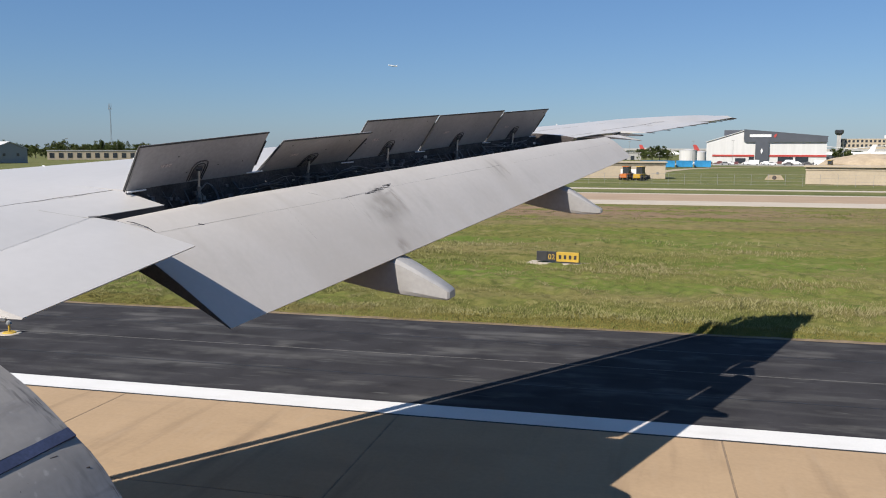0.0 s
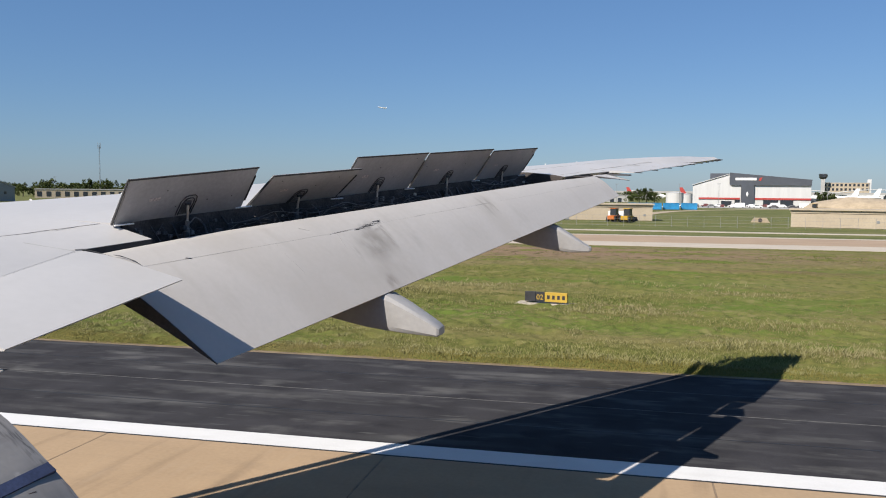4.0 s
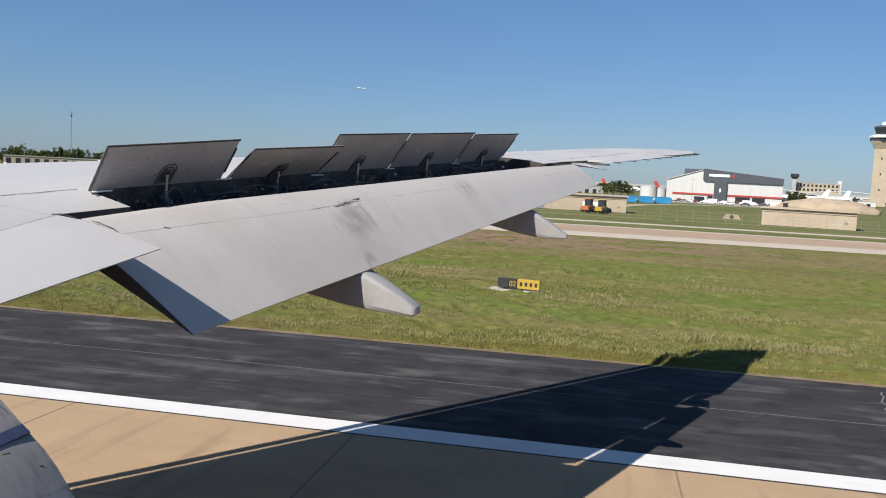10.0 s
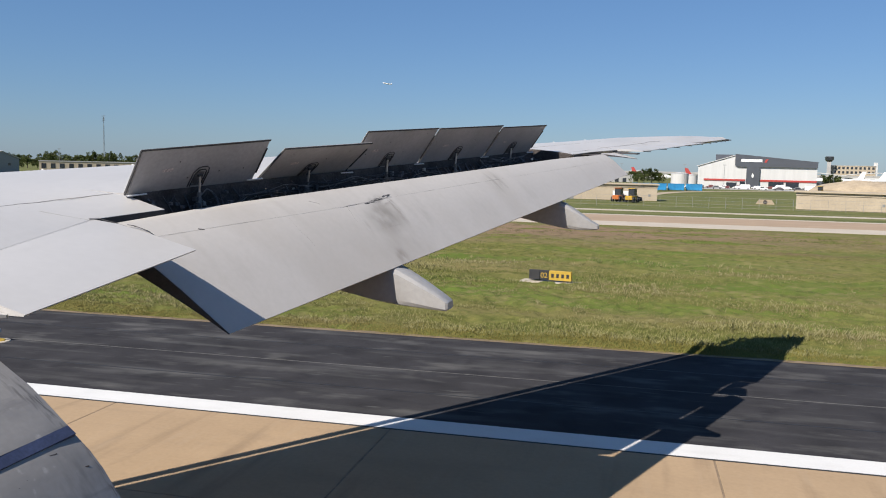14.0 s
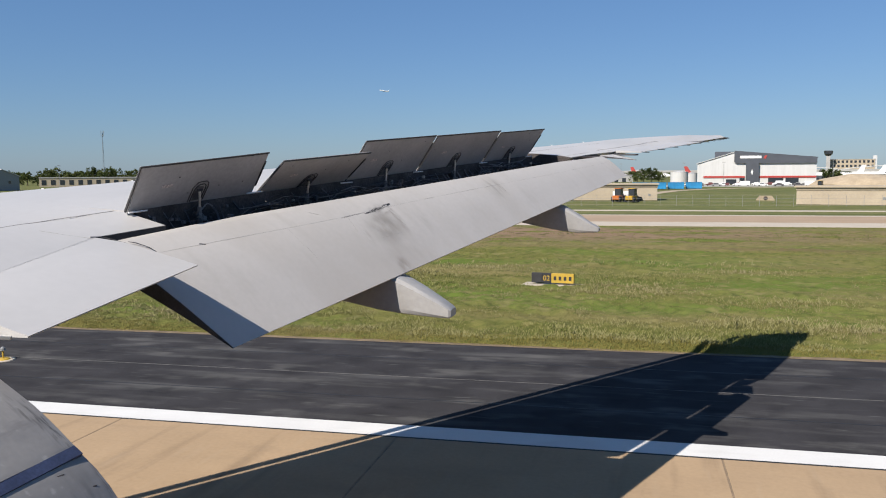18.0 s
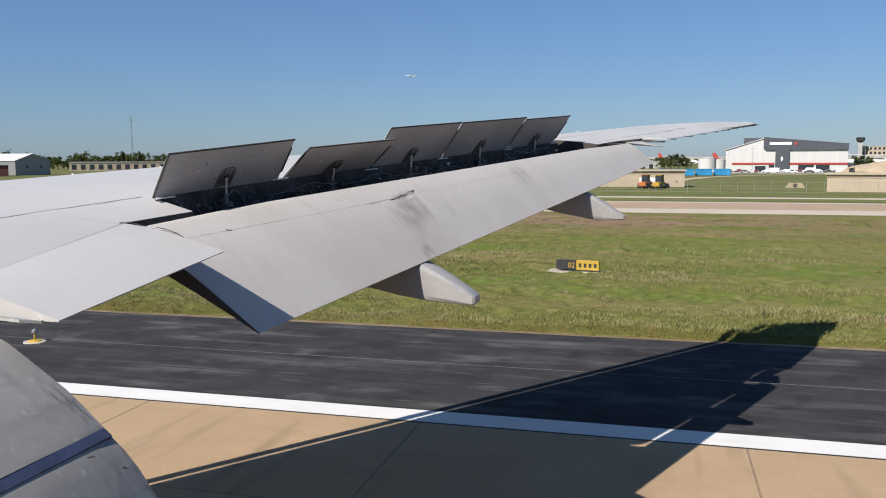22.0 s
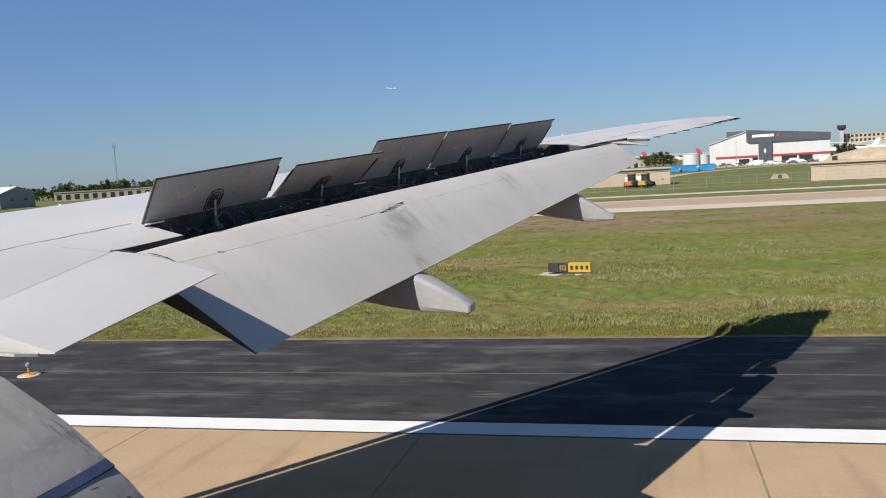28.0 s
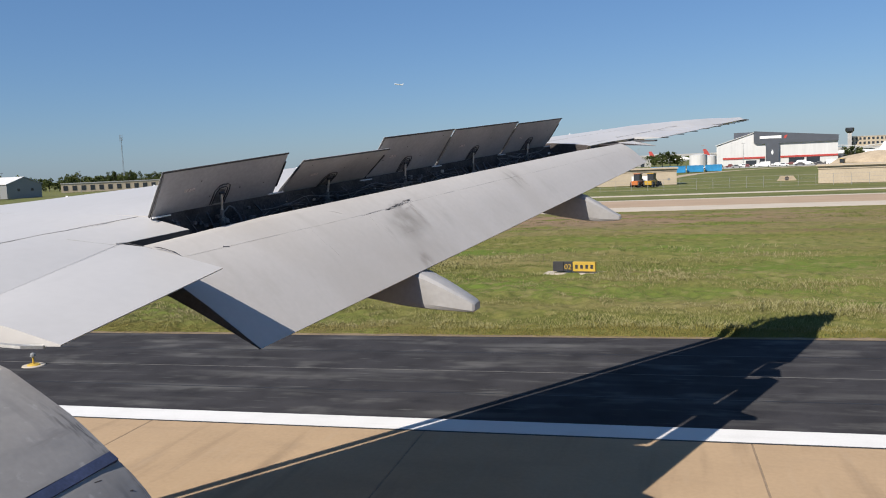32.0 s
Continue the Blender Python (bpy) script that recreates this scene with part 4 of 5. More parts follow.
spot(INFLAP, (-4.35, 4.86, 4.10), (0.42, 0.07, 0.5), 0, (0.0738, 0.0697, 0.0656), 0.85, (9, 60, 9), 0.50, 0.60)
spot(INFLAP, (-4.55, 4.60, 4.3), (0.5, 0.35, 0.5), 0.3, (0.164, 0.156, 0.148), 0.5, (2, 9, 2), 0.45, 0.68)
spot(INFLAP, (-4.40, 4.80, 4.18), (0.5, 0.10, 0.5), 0.1, (0.10, 0.09, 0.08), 0.7, (5, 30, 5), 0.44, 0.62)
spot(INFLAP, (-4.75, 4.3, 4.4), (0.6, 0.6, 0.5), 0.3, (0.20, 0.185, 0.165), 0.7, (1.5, 4, 1.5), 0.40, 0.66)
spot(INFLAP, (-3.80, 4.70, 3.6), (0.45, 0.28, 0.6), 0.2, (0.131, 0.123, 0.115), 0.6, (2.5, 10, 2.5), 0.46, 0.66)
spot(INFLAP, (-3.75, 4.91, 3.6), (0.5, 0.05, 0.6), 0, (0.0984, 0.0656, 0.0533), 0.8, (8, 50, 8), 0.48, 0.60)
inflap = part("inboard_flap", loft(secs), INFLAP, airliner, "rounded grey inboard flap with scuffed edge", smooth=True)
aft = ((-4.086, 3.918), (-3.959, 3.812), (-3.851, 3.695), (-3.723, 3.520), (-3.646, 3.390), (-3.493, 3.120), (-3.329, 2.840))
secs = []
for y in (-0.22, 1.5, 3.0, 4.1, 4.70, 4.86, 4.92):
    e = 0.0 if y < 4.3 else ((y - 4.3) / 0.65) ** 3 * 0.03
    secs.append([(x, y, z - e - (4.92 - y) * 0.03) for x, z in aft] + [(-3.349, y, 2.870 - (4.92 - y) * 0.03), (-3.763, y, 3.295 - (4.92 - y) * 0.03), (-4.101, y, 3.777 - (4.92 - y) * 0.03)])
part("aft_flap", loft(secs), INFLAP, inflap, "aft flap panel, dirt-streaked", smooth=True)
secs = [[(-4.125, y, 3.957 - (4.92 - y) * 0.03), (-4.055, y, 3.905 - (4.92 - y) * 0.03), (-4.09, y, 3.84 - (4.92 - y) * 0.03), (-4.16, y, 3.90 - (4.92 - y) * 0.03)] for y in (-0.2, 4.90)]
part("slot_lining", loft(secs), BLUESEAM, inflap, "dark blue lined slot between flap panels")
for y, u, long in ((4.62, 0.30, 0.030), (4.30, 0.55, 0.012), (4.22, 0.62, 0.010), (4.02, 0.75, 0.016), (4.80, 0.85, 0.014)):
    x, z = -4.086 + u * 0.235, 3.918 - u * 0.223 - (4.92 - y) * 0.03 - (0.0 if y < 4.3 else ((y - 4.3) / 0.65) ** 3 * 0.03)
    part("drain_hole", tube([(x - 0.004, y - long, z + 0.003), (x + 0.004, y + long, z + 0.001)], 0.006, 5), COVE, inflap)


# flap track fairings
def fairing(y, wide, stations, label):
    """A slab-sided canoe under the wing: stations of (x, keel height, roof height, width share), with a bevelled roof."""
    secs = []
    for x, lo, hi, k in stations:
        w, t = wide * k, hi - lo
        ring = [(-0.5, hi), (0.5, hi), (0.80, hi - 0.05 * t), (0.97, hi - 0.16 * t), (1.0, lo + 0.16 * t), (0.90, lo + 0.03 * t), (0.78, lo), (-0.78, lo), (-0.90, lo + 0.03 * t), (-1.0, lo + 0.16 * t), (-0.97, hi - 0.16 * t), (-0.80, hi - 0.05 * t)]
        secs.append([(x, y + w * u, z) for u, z in ring])
    made = part("flap_track_fairing", loft(secs), FAIR, airliner, label, smooth=True)
    made.data.set_sharp_from_angle(angle=radians(22))


fairing(11.08, 0.25, ((-6.2, 4.62, 4.75, 0.3), (-5.4, 4.32, 4.85, 0.65), (-4.58, 4.11, 4.80, 0.90), (-3.95, 3.99, 4.58, 1.0), (-3.60, 3.945, 4.445, 1.0), (-3.38, 3.925, 4.325, 0.94), (-3.08, 3.90, 4.14, 0.80), (-2.93, 3.89, 4.04, 0.70), (-2.90, 3.905, 4.01, 0.60)), "grey canoe fairing under the flap")
fairing(16.0, 0.21, ((-4.2, 5.32, 5.42, 0.3), (-3.5, 5.10, 5.55, 0.65), (-2.88, 4.965, 5.56, 0.90), (-2.40, 4.86, 5.43, 1.0), (-1.92, 4.775, 5.245, 1.0), (-1.66, 4.752, 5.085, 0.90), (-1.42, 4.758, 4.925, 0.76), (-1.31, 4.765, 4.868, 0.66), (-1.285, 4.780, 4.85, 0.56)), "grey canoe fairing under the flap")
fairing(7.6, 0.20, ((-7.4, 4.75, 4.95, 0.5), (-6.7, 4.60, 4.95, 0.9), (-6.1, 4.55, 4.90, 1.0), (-5.75, 4.60, 4.80, 0.8), (-5.55, 4.68, 4.76, 0.5)), "grey canoe fairing under the flaperon")

# fuselage and undercarriage that carry the wing
secs = []
for x, r, z in ((-34, 0.3, 4.6), (-33, 1.3, 4.75), (-31, 2.2, 4.95), (-28, 2.85, 5.15), (-24, 3.1, 5.2), (-10, 3.1, 5.2), (10, 3.1, 5.2), (16, 2.7, 5.5), (24, 1.5, 6.3), (29, 0.4, 6.9)):
    secs.append([(x, -3.42 + r * math.cos(2 * math.pi * k / 28), z + r * math.sin(2 * math.pi * k / 28)) for k in range(28)])
part("fuselage", loft(secs), SILVER, airliner, "silver-grey airliner fuselage", smooth=True)
for gx, gy, top in ((-7.5, 1.9, 3.9), (-7.5, -8.7, 3.9), (-28.5, -3.42, 2.5)):
    part("gear_leg", tube([(gx, gy, top), (gx, gy, 0.10)], 0.14, 10), STEEL, airliner)
    for dx in ((-1.45, 0, 1.45) if gx > -20 else (0,)):
        for dy in (-0.7, 0.7):
            part("wheel", tube([(gx + dx, gy + dy - 0.25, 0.105), (gx + dx, gy + dy - 0.2, 0.105), (gx + dx, gy + dy + 0.2, 0.105), (gx + dx, gy + dy + 0.25, 0.105)], [0.52, 0.655, 0.655, 0.52], 18), RUBBER, airliner)
    part("bogie_beam", boxed((gx - 1.5, gy - 0.09, 0.0), (gx + 1.5, gy + 0.09, 0.2)) if gx > -20 else boxed((gx - 0.1, gy - 0.75, 0.05), (gx + 0.1, gy + 0.75, 0.15)), STEEL, airliner)


# ---- the far side of the airfield ----
def place(az, d, z=0.0):
    """A pose at a bearing (degrees ahead of abeam) and distance from the cabin, facing it."""
    a = radians(az)
    return pose(-d * math.sin(a), d * math.cos(a), z, 0, 0, az)


CREAM = mat("cream_render", (0.407, 0.34, 0.252), 0.85, vary=0.06, scale=0.3, fine=3)
METALW = mat("white_metal_cladding", (0.533, 0.533, 0.525), 0.55, vary=0.04, scale=0.2, fine=2, stretch=(4, 4, 0.2))
SLATE = mat("slate_grey_cladding", (0.0629, 0.0703, 0.0851), 0.5, vary=0.08, scale=0.3)
DARKB = mat("dark_brick_cladding", (0.074, 0.0703, 0.074), 0.7, vary=0.12, scale=0.4)
REDM = mat("red_band_paint", (0.385, 0.0444, 0.037), 0.6, vary=0.08)
CYAN = mat("bright_blue_container_paint", (0.0148, 0.222, 0.459), 0.55, vary=0.15, scale=0.6)
NAVY = mat("navy_cladding", (0.0222, 0.037, 0.074), 0.5, vary=0.1)
MAROON = mat("maroon_cladding", (0.118, 0.0333, 0.0333), 0.6, vary=0.12)
GLASS = mat("dark_window_glass", (0.03, 0.036, 0.045), 0.12, vary=0.1, spec=0.6)
GREYC = mat("grey_road_deck", (0.37, 0.363, 0.348), 0.8, vary=0.06, scale=0.1)
SAND = mat("sandy_spoil", (0.37, 0.296, 0.207), 0.95, vary=0.12, scale=0.4, fine=2, bump=0.4)
GALV = mat("galvanised_steel", (0.252, 0.259, 0.259), 0.55, metal=0.3, vary=0.08)
YELLOW = mat("machine_yellow", (0.459, 0.266, 0.0222), 0.45, vary=0.1)
ORANGE = mat("machine_orange", (0.459, 0.126, 0.0222), 0.5, vary=0.1)
BARK = mat("tree_bark", (0.0666, 0.0518, 0.037), 0.9, vary=0.25, scale=6)

# hangar with a slate fascia and a pylon
hangar = thing("hangar", "large white aircraft hangar with slate-grey fascia", "hangar")
front = [(-28, 0), (28, 0), (28, 12.8), (-9.5, 16.2), (-28, 10.4)]
part("wall", loft([[(x, 0, z) for x, z in front], [(x, 46, z) for x, z in front]]), METALW, hangar, "white ribbed metal walls")
part("roof", loft([[(x, y, z + e) for x, z, e in ((-28.5, 10.45, 0), (-9.5, 16.4, 0), (-9.5, 16.4, 0.3), (-28.5, 10.45, 0.3))] for y in (-0.5, 46.5)]), METALW, hangar)
part("roof", loft([[(x, y, z + e) for x, z, e in ((-9.5, 16.6, 0), (28.5, 13.2, 0), (28.5, 13.2, 0.3), (-9.5, 16.6, 0.3))] for y in (-0.3, 46.5)]), SLATE, hangar)
part("roof_monitor", boxed((-20, 8, 13.0), (-9.8, 30, 16.8)), SLATE, hangar, "dark roof monitor")
fas = [(-10.2, 11.4), (-9.0, 10.6), (28.2, 10.6), (28.2, 13.5), (-10.2, 17.0)]
part("fascia", loft([[(x, y, z) for x, z in fas] for y in (-0.9, -0.05)]), SLATE, hangar, "slate-grey fascia")
part("pylon", boxed((-4.6, -1.4, 0), (1.6, -0.05, 10.6)), SLATE, hangar, "slate-grey centre pylon")
part("fascia_sign", boxed((-7.4, -1.0, 13.1), (2.6, -0.92, 14.4)), WHITE, hangar, "white bar on the fascia")
part("fascia_emblem", loft([[(3.6, y, 13.0), (4.6, y, 12.8), (5.4, y, 14.6), (4.2, y, 14.4)] for y in (-1.0, -0.92)]), REDM, hangar)
part("pylon_emblem", loft([[(-1.6, y, 4.8), (-1.0, y, 6.2), (-1.6, y, 7.6), (-2.2, y, 6.2)] for y in (-1.5, -1.42)]), WHITE, hangar)
for x0, x1 in ((-25, -5), (2, 28)):
    part("red_band", boxed((x0, -0.35, 3.4), (x1, -0.03, 4.3)), REDM, hangar, "red canopy band")
for x0, x1, z in ((-14, -9, 2.6), (-7.5, -5, 3.2), (6, 13, 3.3), (14, 20, 3.3)):
    part("doorway", boxed((x0, -0.2, 0), (x1, -0.03, z)), GLASS, hangar, "dark open doorway")
for i in range(6):
    part("cladding_rib", boxed((-27 + i * 3.0, -0.08, 4.5), (-26.8 + i * 3.0, -0.01, 10 + i * 0.85)), METALW, hangar)
hangar.matrix_world = place(-5.35, 445)

# storage tanks
for az, d, r, h in ((-0.6, 500, 5.0, 6.5), (-1.35, 520, 3.6, 5.6)):
    tank = thing("storage_tank", "white cylindrical storage tank beside the hangar", "tank", group="storage tanks")
    part("shell", tube([(0, 0, 0), (0, 0, h)], r, 24), METALW, tank, smooth=True)
    part("roof", tube([(0, 0, h), (0, 0, h + 0.6)], [r + 0.1, 0.4], 24), METALW, tank)
    tank.matrix_world = place(az, d)

# elevated road
viaduct = thing("elevated_road", "pale elevated roadway on columns along the horizon", "viaduct")
part("deck", boxed((-420, -5, 6.2), (420, 5, 7.3)), GREYC, viaduct, "pale concrete deck")
for y in (-5.1, 4.9):
    part("parapet", boxed((-420, y, 7.3), (420, y + 0.2, 8.1)), GREYC, viaduct)
for i in range(36):
    part("column", boxed((-410 + i * 23.5, -1, 0), (-408.6 + i * 23.5, 1, 6.2)), GREYC, viaduct)
viaduct.matrix_world = place(-6, 860)


def windowed(name, w, d, h, cols, rows, wall, label, category, win=0.55, group=""):
    b = thing(name, label, category, group=group)
    part("wall", boxed((-w / 2, 0, 0), (w / 2, d, h)), wall, b)
    part("roof", boxed((-w / 2 - 0.3, -0.3, h), (w / 2 + 0.3, d + 0.3, h + 0.5)), GREYC, b)
    cw, rh = w / cols, h / rows
    for i in range(cols):
        for j in range(rows):
            x, z = -w / 2 + cw * (i + 0.5), rh * (j + 0.5)
            part("window", boxed((x - cw * win / 2, -0.12, z - rh * 0.28), (x + cw * win / 2, -0.02, z + rh * 0.28)), GLASS, b)
    return b


# terminal halls, hotel and far offices
for az, d, w, h in ((-8.8, 930, 70, 9.5), (-12.6, 930, 90, 10.5), (2.0, 980, 60, 8.0), (-3.5, 1000, 80, 8.5)):
    b = windowed("terminal_hall", w, 30, h * 0.62, 9, 1, METALW, "long white terminal hall with a curved roof", "terminal", 0.7, "terminal halls")
    secs = []
    for y in (-2, 32):
        arc = [(-w / 2 + w * k / 12, y, h * 0.62 + 0.5 + (h * 0.45) * math.sin(math.pi * k / 12)) for k in range(13)]
        secs.append(arc + [(x, y, z - 0.7) for x, _, z in reversed(arc)])
    part("curved_roof", loft(secs), METALW, b, "white curved roof")
    b.matrix_world = place(az, d)
hotel = windowed("hotel", 46, 16, 19, 11, 4, CREAM, "tan concrete hotel block with rows of dark windows", "hotel")
for x in (-25, 21):
    part("stair_tower", boxed((x, 1, 0), (x + 4, 10, 23)), METALW, hotel, "white stair tower")
hotel.matrix_world = place(-10.9, 1010)
ramp = thing("ramp_tower", "slim dark ramp control tower above the terminal", "tower")
part("shaft", boxed((-2, -2, 0), (2, 2, 23)), GREYC, ramp)
part("cab", tube([(0, 0, 23), (0, 0, 25), (0, 0, 28)], [2.5, 4.2, 4.6], 8), GLASS, ramp, "dark glass cab")
part("roof", boxed((-4, -4, 28), (4, 4, 28.8)), SLATE, ramp)
ramp.matrix_world = place(-9.6, 1000)

# main control tower
tower = thing("control_tower", "tall cream airport control tower with dark glass cab", "control tower")
part("shaft", loft([[(-5.4, -5.4, z), (5.4, -5.4, z), (5.4, 5.4, z), (-5.4, 5.4, z)] for z in (0, 44)]), CREAM, tower, "cream concrete shaft")
part("flare", loft([[(-r, -r, z), (r, -r, z), (r, r, z), (-r, r, z)] for z, r in ((44, 5.4), (49, 8.0), (50, 8.4))]), CREAM, tower)
part("office_windows", tube([(0, 0, 50), (0, 0, 52.6)], 9.4, 8), GLASS, tower)
part("balcony", tube([(0, 0, 52.6), (0, 0, 53.4), (0, 0, 55)], [10.6, 10.6, 8.0], 8), METALW, tower, "white balcony ring")
part("cab", tube([(0, 0, 55), (0, 0, 57), (0, 0, 60.5)], [5.4, 6.0, 7.2], 8), GLASS, tower, "dark glass cab")
part("cab_roof", tube([(0, 0, 60.5), (0, 0, 61.6), (0, 0, 62.4)], [7.4, 6.4, 3.2], 8), SLATE, tower)
part("radome", tube([(0, 0, 62.4), (0, 0, 64), (0, 0, 65)], [2.4, 2.4, 1.2], 10), WHITE, tower, "white radome")
for z in (12, 24, 36):
    part("slit_window", boxed((-0.5, -5.5, z), (0.5, -5.38, z + 1.6)), GLASS, tower)
tower.matrix_world = place(-14.4, 724)


# trees
def tree(height, spread, seed, label):
    r = random.Random(seed)
    t = thing("tree", label, "tree", group="trees on the skyline")
    th = height * 0.32
    bm = tube([(0, 0, -0.3), (0.1, 0, th * 0.5), (0.0, 0.1, th), (0.1, 0, height * 0.7)], [height * 0.035, height * 0.028, height * 0.022, height * 0.008], 7)
    for k in range(6):
        a = r.uniform(0, 6.28)
        tube([(0, 0, th * r.uniform(0.8, 1.4)), (math.cos(a) * spread * 0.35, math.sin(a) * spread * 0.35, height * 0.6), (math.cos(a) * spread * 0.7, math.sin(a) * spread * 0.7, height * 0.78)], [height * 0.015, height * 0.01, height * 0.004], 5, bm)
    part("trunk", bm, BARK, t)
    verts, faces = [], []
    clumps = [(r.gauss(0, spread * 0.42), r.gauss(0, spread * 0.42), r.uniform(height * 0.20, height * 0.86), r.uniform(0.16, 0.30) * spread) for _ in range(30)]
    for cx, cy, cz, cr in clumps:
        cr *= 1.25 - 0.6 * abs(cz / height - 0.58)
        for _ in range(46):
            d = Vector((r.gauss(0, 1), r.gauss(0, 1), r.gauss(0, 0.75))).normalized() * cr * r.uniform(0.55, 1.1)
            c = Vector((cx, cy, cz)) + d
            u = Vector((r.uniform(-1, 1), r.uniform(-1, 1), r.uniform(-1, 1))).normalized() * r.uniform(0.25, 0.5)
            v = Vector((r.uniform(-1, 1), r.uniform(-1, 1), r.uniform(-1, 1))).normalized() * r.uniform(0.25, 0.5)
            n = len(verts)
            verts += [c - u, c + v, c + u, c - v]
            faces.append((n, n + 1, n + 2, n + 3))
    me = bpy.data.meshes.new("crown")
    me.from_pydata([tuple(v) for v in verts], [], faces)
    me.materials.append(LEAF)
    crown = new("crown", me)
    crown.parent = t
    return t


kinds = [tree(11, 5.2, 1, "broad dark green tree on the far airfield edge"), tree(9, 5.6, 2, "low spreading dark green tree on the skyline"), tree(12.5, 4.6, 3, "tall dark green tree on the far airfield edge")]
r = random.Random(21)
spots = []
az = 33.5
while az < 49:
    spots.append((az, r.uniform(640, 760), r.uniform(0.8, 1.2)))
    az += r.choice((0.22, 0.3, 0.38, 0.55))
spots += [(a, 470 + r.uniform(-30, 30), r.uniform(0.55, 0.8)) for a in (-9.6, -10.0, -10.2)]
spots += [(a, 560 + r.uniform(-30, 30), r.uniform(0.7, 0.9)) for a in (2.6, 2.1, 1.7, 1.2, 0.7)]
for i, (a, d, k) in enumerate(spots):
    m = place(a, d) @ pose(0, 0, 0, 0, 0, r.uniform(0, 360)) @ Matrix.Diagonal((k, k, k * r.uniform(0.9, 1.1), 1))
    if i < 3:
        kinds[i].matrix_basis = m
    else:
        t = copy_thing(kinds[i % 3], m)
        t.matrix_basis = m

# far woods, low on the horizon
rr = np.random.default_rng(8)
k = 9000
a = np.radians(rr.uniform(-22, 56, k))
d = rr.uniform(1700, 2100, k)
h = 4.0 + 5.0 * rr.random(k) * (0.6 + 0.4 * np.sin(a * 55) * np.sin(a * 23 + 1))
x, y = -d * np.sin(a), d * np.cos(a)
w = rr.uniform(3, 8, k)
v = np.stack([np.c_[x - w, y - w * 0.3, np.zeros(k)], np.c_[x + w, y + w * 0.3, np.zeros(k)], np.c_[x + w * 0.6, y, h * rr.uniform(0.8, 1.0, k)], np.c_[x, y, h * 1.15], np.c_[x - w * 0.6, y, h * rr.uniform(0.8, 1.0, k)]], 1)
me = bpy.data.meshes.new("far_woods")
me.from_pydata(v.reshape(-1, 3).tolist(), [], (np.arange(k)[:, None] * 5 + np.arange(5)).tolist())
me.materials.append(LEAF)
tagged(new("far_woods", me), "thin dark line of distant woods on the horizon", "woods", kind="stuff")

# buildings seen over the inner wing
barn = thing("barn", "white-roofed metal barn with grey gable and navy side", "barn")
gable = [(-9, 0), (9, 0), (9, 6.4), (0, 9.4), (-9, 6.4)]
part("wall", loft([[(x, y, z) for x, z in gable] for y in (0, 34)]), GALV, barn, "grey metal gable wall")
part("side_cladding", boxed((9.0, 0.2, 0), (9.1, 33.8, 6.4)), NAVY, barn, "navy side cladding")
for s in (-1, 1):
    part("roof", loft([[(s * 9.4, y, 6.3), (0, y, 9.5), (0, y, 9.75), (s * 9.4, y, 6.55)] for y in (-0.4, 34.4)]), METALW, barn, "white metal roof")
for x in (-3, 4):
    part("gable_window", boxed((x - 0.6, -0.12, 3.2), (x + 0.6, -0.02, 4.4)), GLASS, barn)
barn.matrix_world = place(43.4, 420) @ pose(0, 0, 0, 0, 0, 38)
shed = thing("maroon_shed", "low maroon shed with a pale roof beside the barn", "shed")
part("wall", boxed((-14, 0, 0), (14, 12, 4.6)), MAROON, shed)
part("roof", boxed((-14.4, -0.4, 4.6), (14.4, 12.4, 5.2)), METALW, shed)
for x in (-9, -2, 6):
    part("shutter", boxed((x, -0.1, 0), (x + 3, -0.02, 3)), GALV, shed)
shed.matrix_world = place(46.8, 395)
low = windowed("depot", 60, 18, 5.2, 12, 1, CREAM, "long low tan depot under the trees", "depot", 0.5)
low.matrix_world = place(38.2, 545)
mast = thing("radio_mast", "thin lattice radio mast above the trees", "mast")
for k in range(3):
    g = 2 * math.pi * k / 3
    part("mast_leg", tube([(0.55 * math.cos(g), 0.55 * math.sin(g), 0), (0.22 * math.cos(g), 0.22 * math.sin(g), 37)], 0.10, 5), GALV, mast)
for k in range(18):
    g, z = 2 * math.pi * k / 3, k * 2.0
    part("brace", tube([(0.5 * math.cos(g), 0.5 * math.sin(g), z), (0.48 * math.cos(g + 2.1), 0.48 * math.sin(g + 2.1), z + 2)], 0.05, 4), GALV, mast)
for k in (-1, 0, 1):
    part("antenna", tube([(k * 0.9, 0, 34), (k * 0.9, 0, 38.5)], 0.12, 5), GALV, mast)
part("antenna_arm", tube([(-1, 0, 35), (1, 0, 35)], 0.08, 4), GALV, mast)
mast.matrix_world = place(37.6, 640)


# vehicles
def car(paint, label, long=4.4, tall=1.45, box_body=False, category="car", group="parked cars"):
    c = thing("van" if box_body else "car", label, category, group=group)
    if box_body:
        prof = ((-long / 2, 0.4), (long / 2, 0.4), (long / 2, 1.1), (long / 2 - 0.9, 1.25), (long / 2 - 1.5, tall), (-long / 2, tall))
    else:
        prof = ((-long / 2, 0.35), (long / 2, 0.35), (long / 2, 0.78), (long / 2 - 1.0, 0.92), (0.55, tall), (-0.9, tall), (-1.6, 0.95), (-long / 2, 0.85))
    part("body", loft([[(x, y, z) for x, z in prof] for y in (-0.85, 0.85)]), paint, c)
    part("side_window", boxed((-1.1, -0.87, 0.95), (0.7, -0.84, tall - 0.12)) if not box_body else boxed((long / 2 - 1.9, -0.87, 1.15), (long / 2 - 1.1, -0.84, 1.65)), GLASS, c)
    for x in (-long / 2 + 0.8, long / 2 - 0.8):
        for y in (-0.8, 0.8):
            part("wheel", tube([(x, y - 0.1, 0.33), (x, y + 0.1, 0.33)], 0.33, 10), RUBBER, c)
    return c


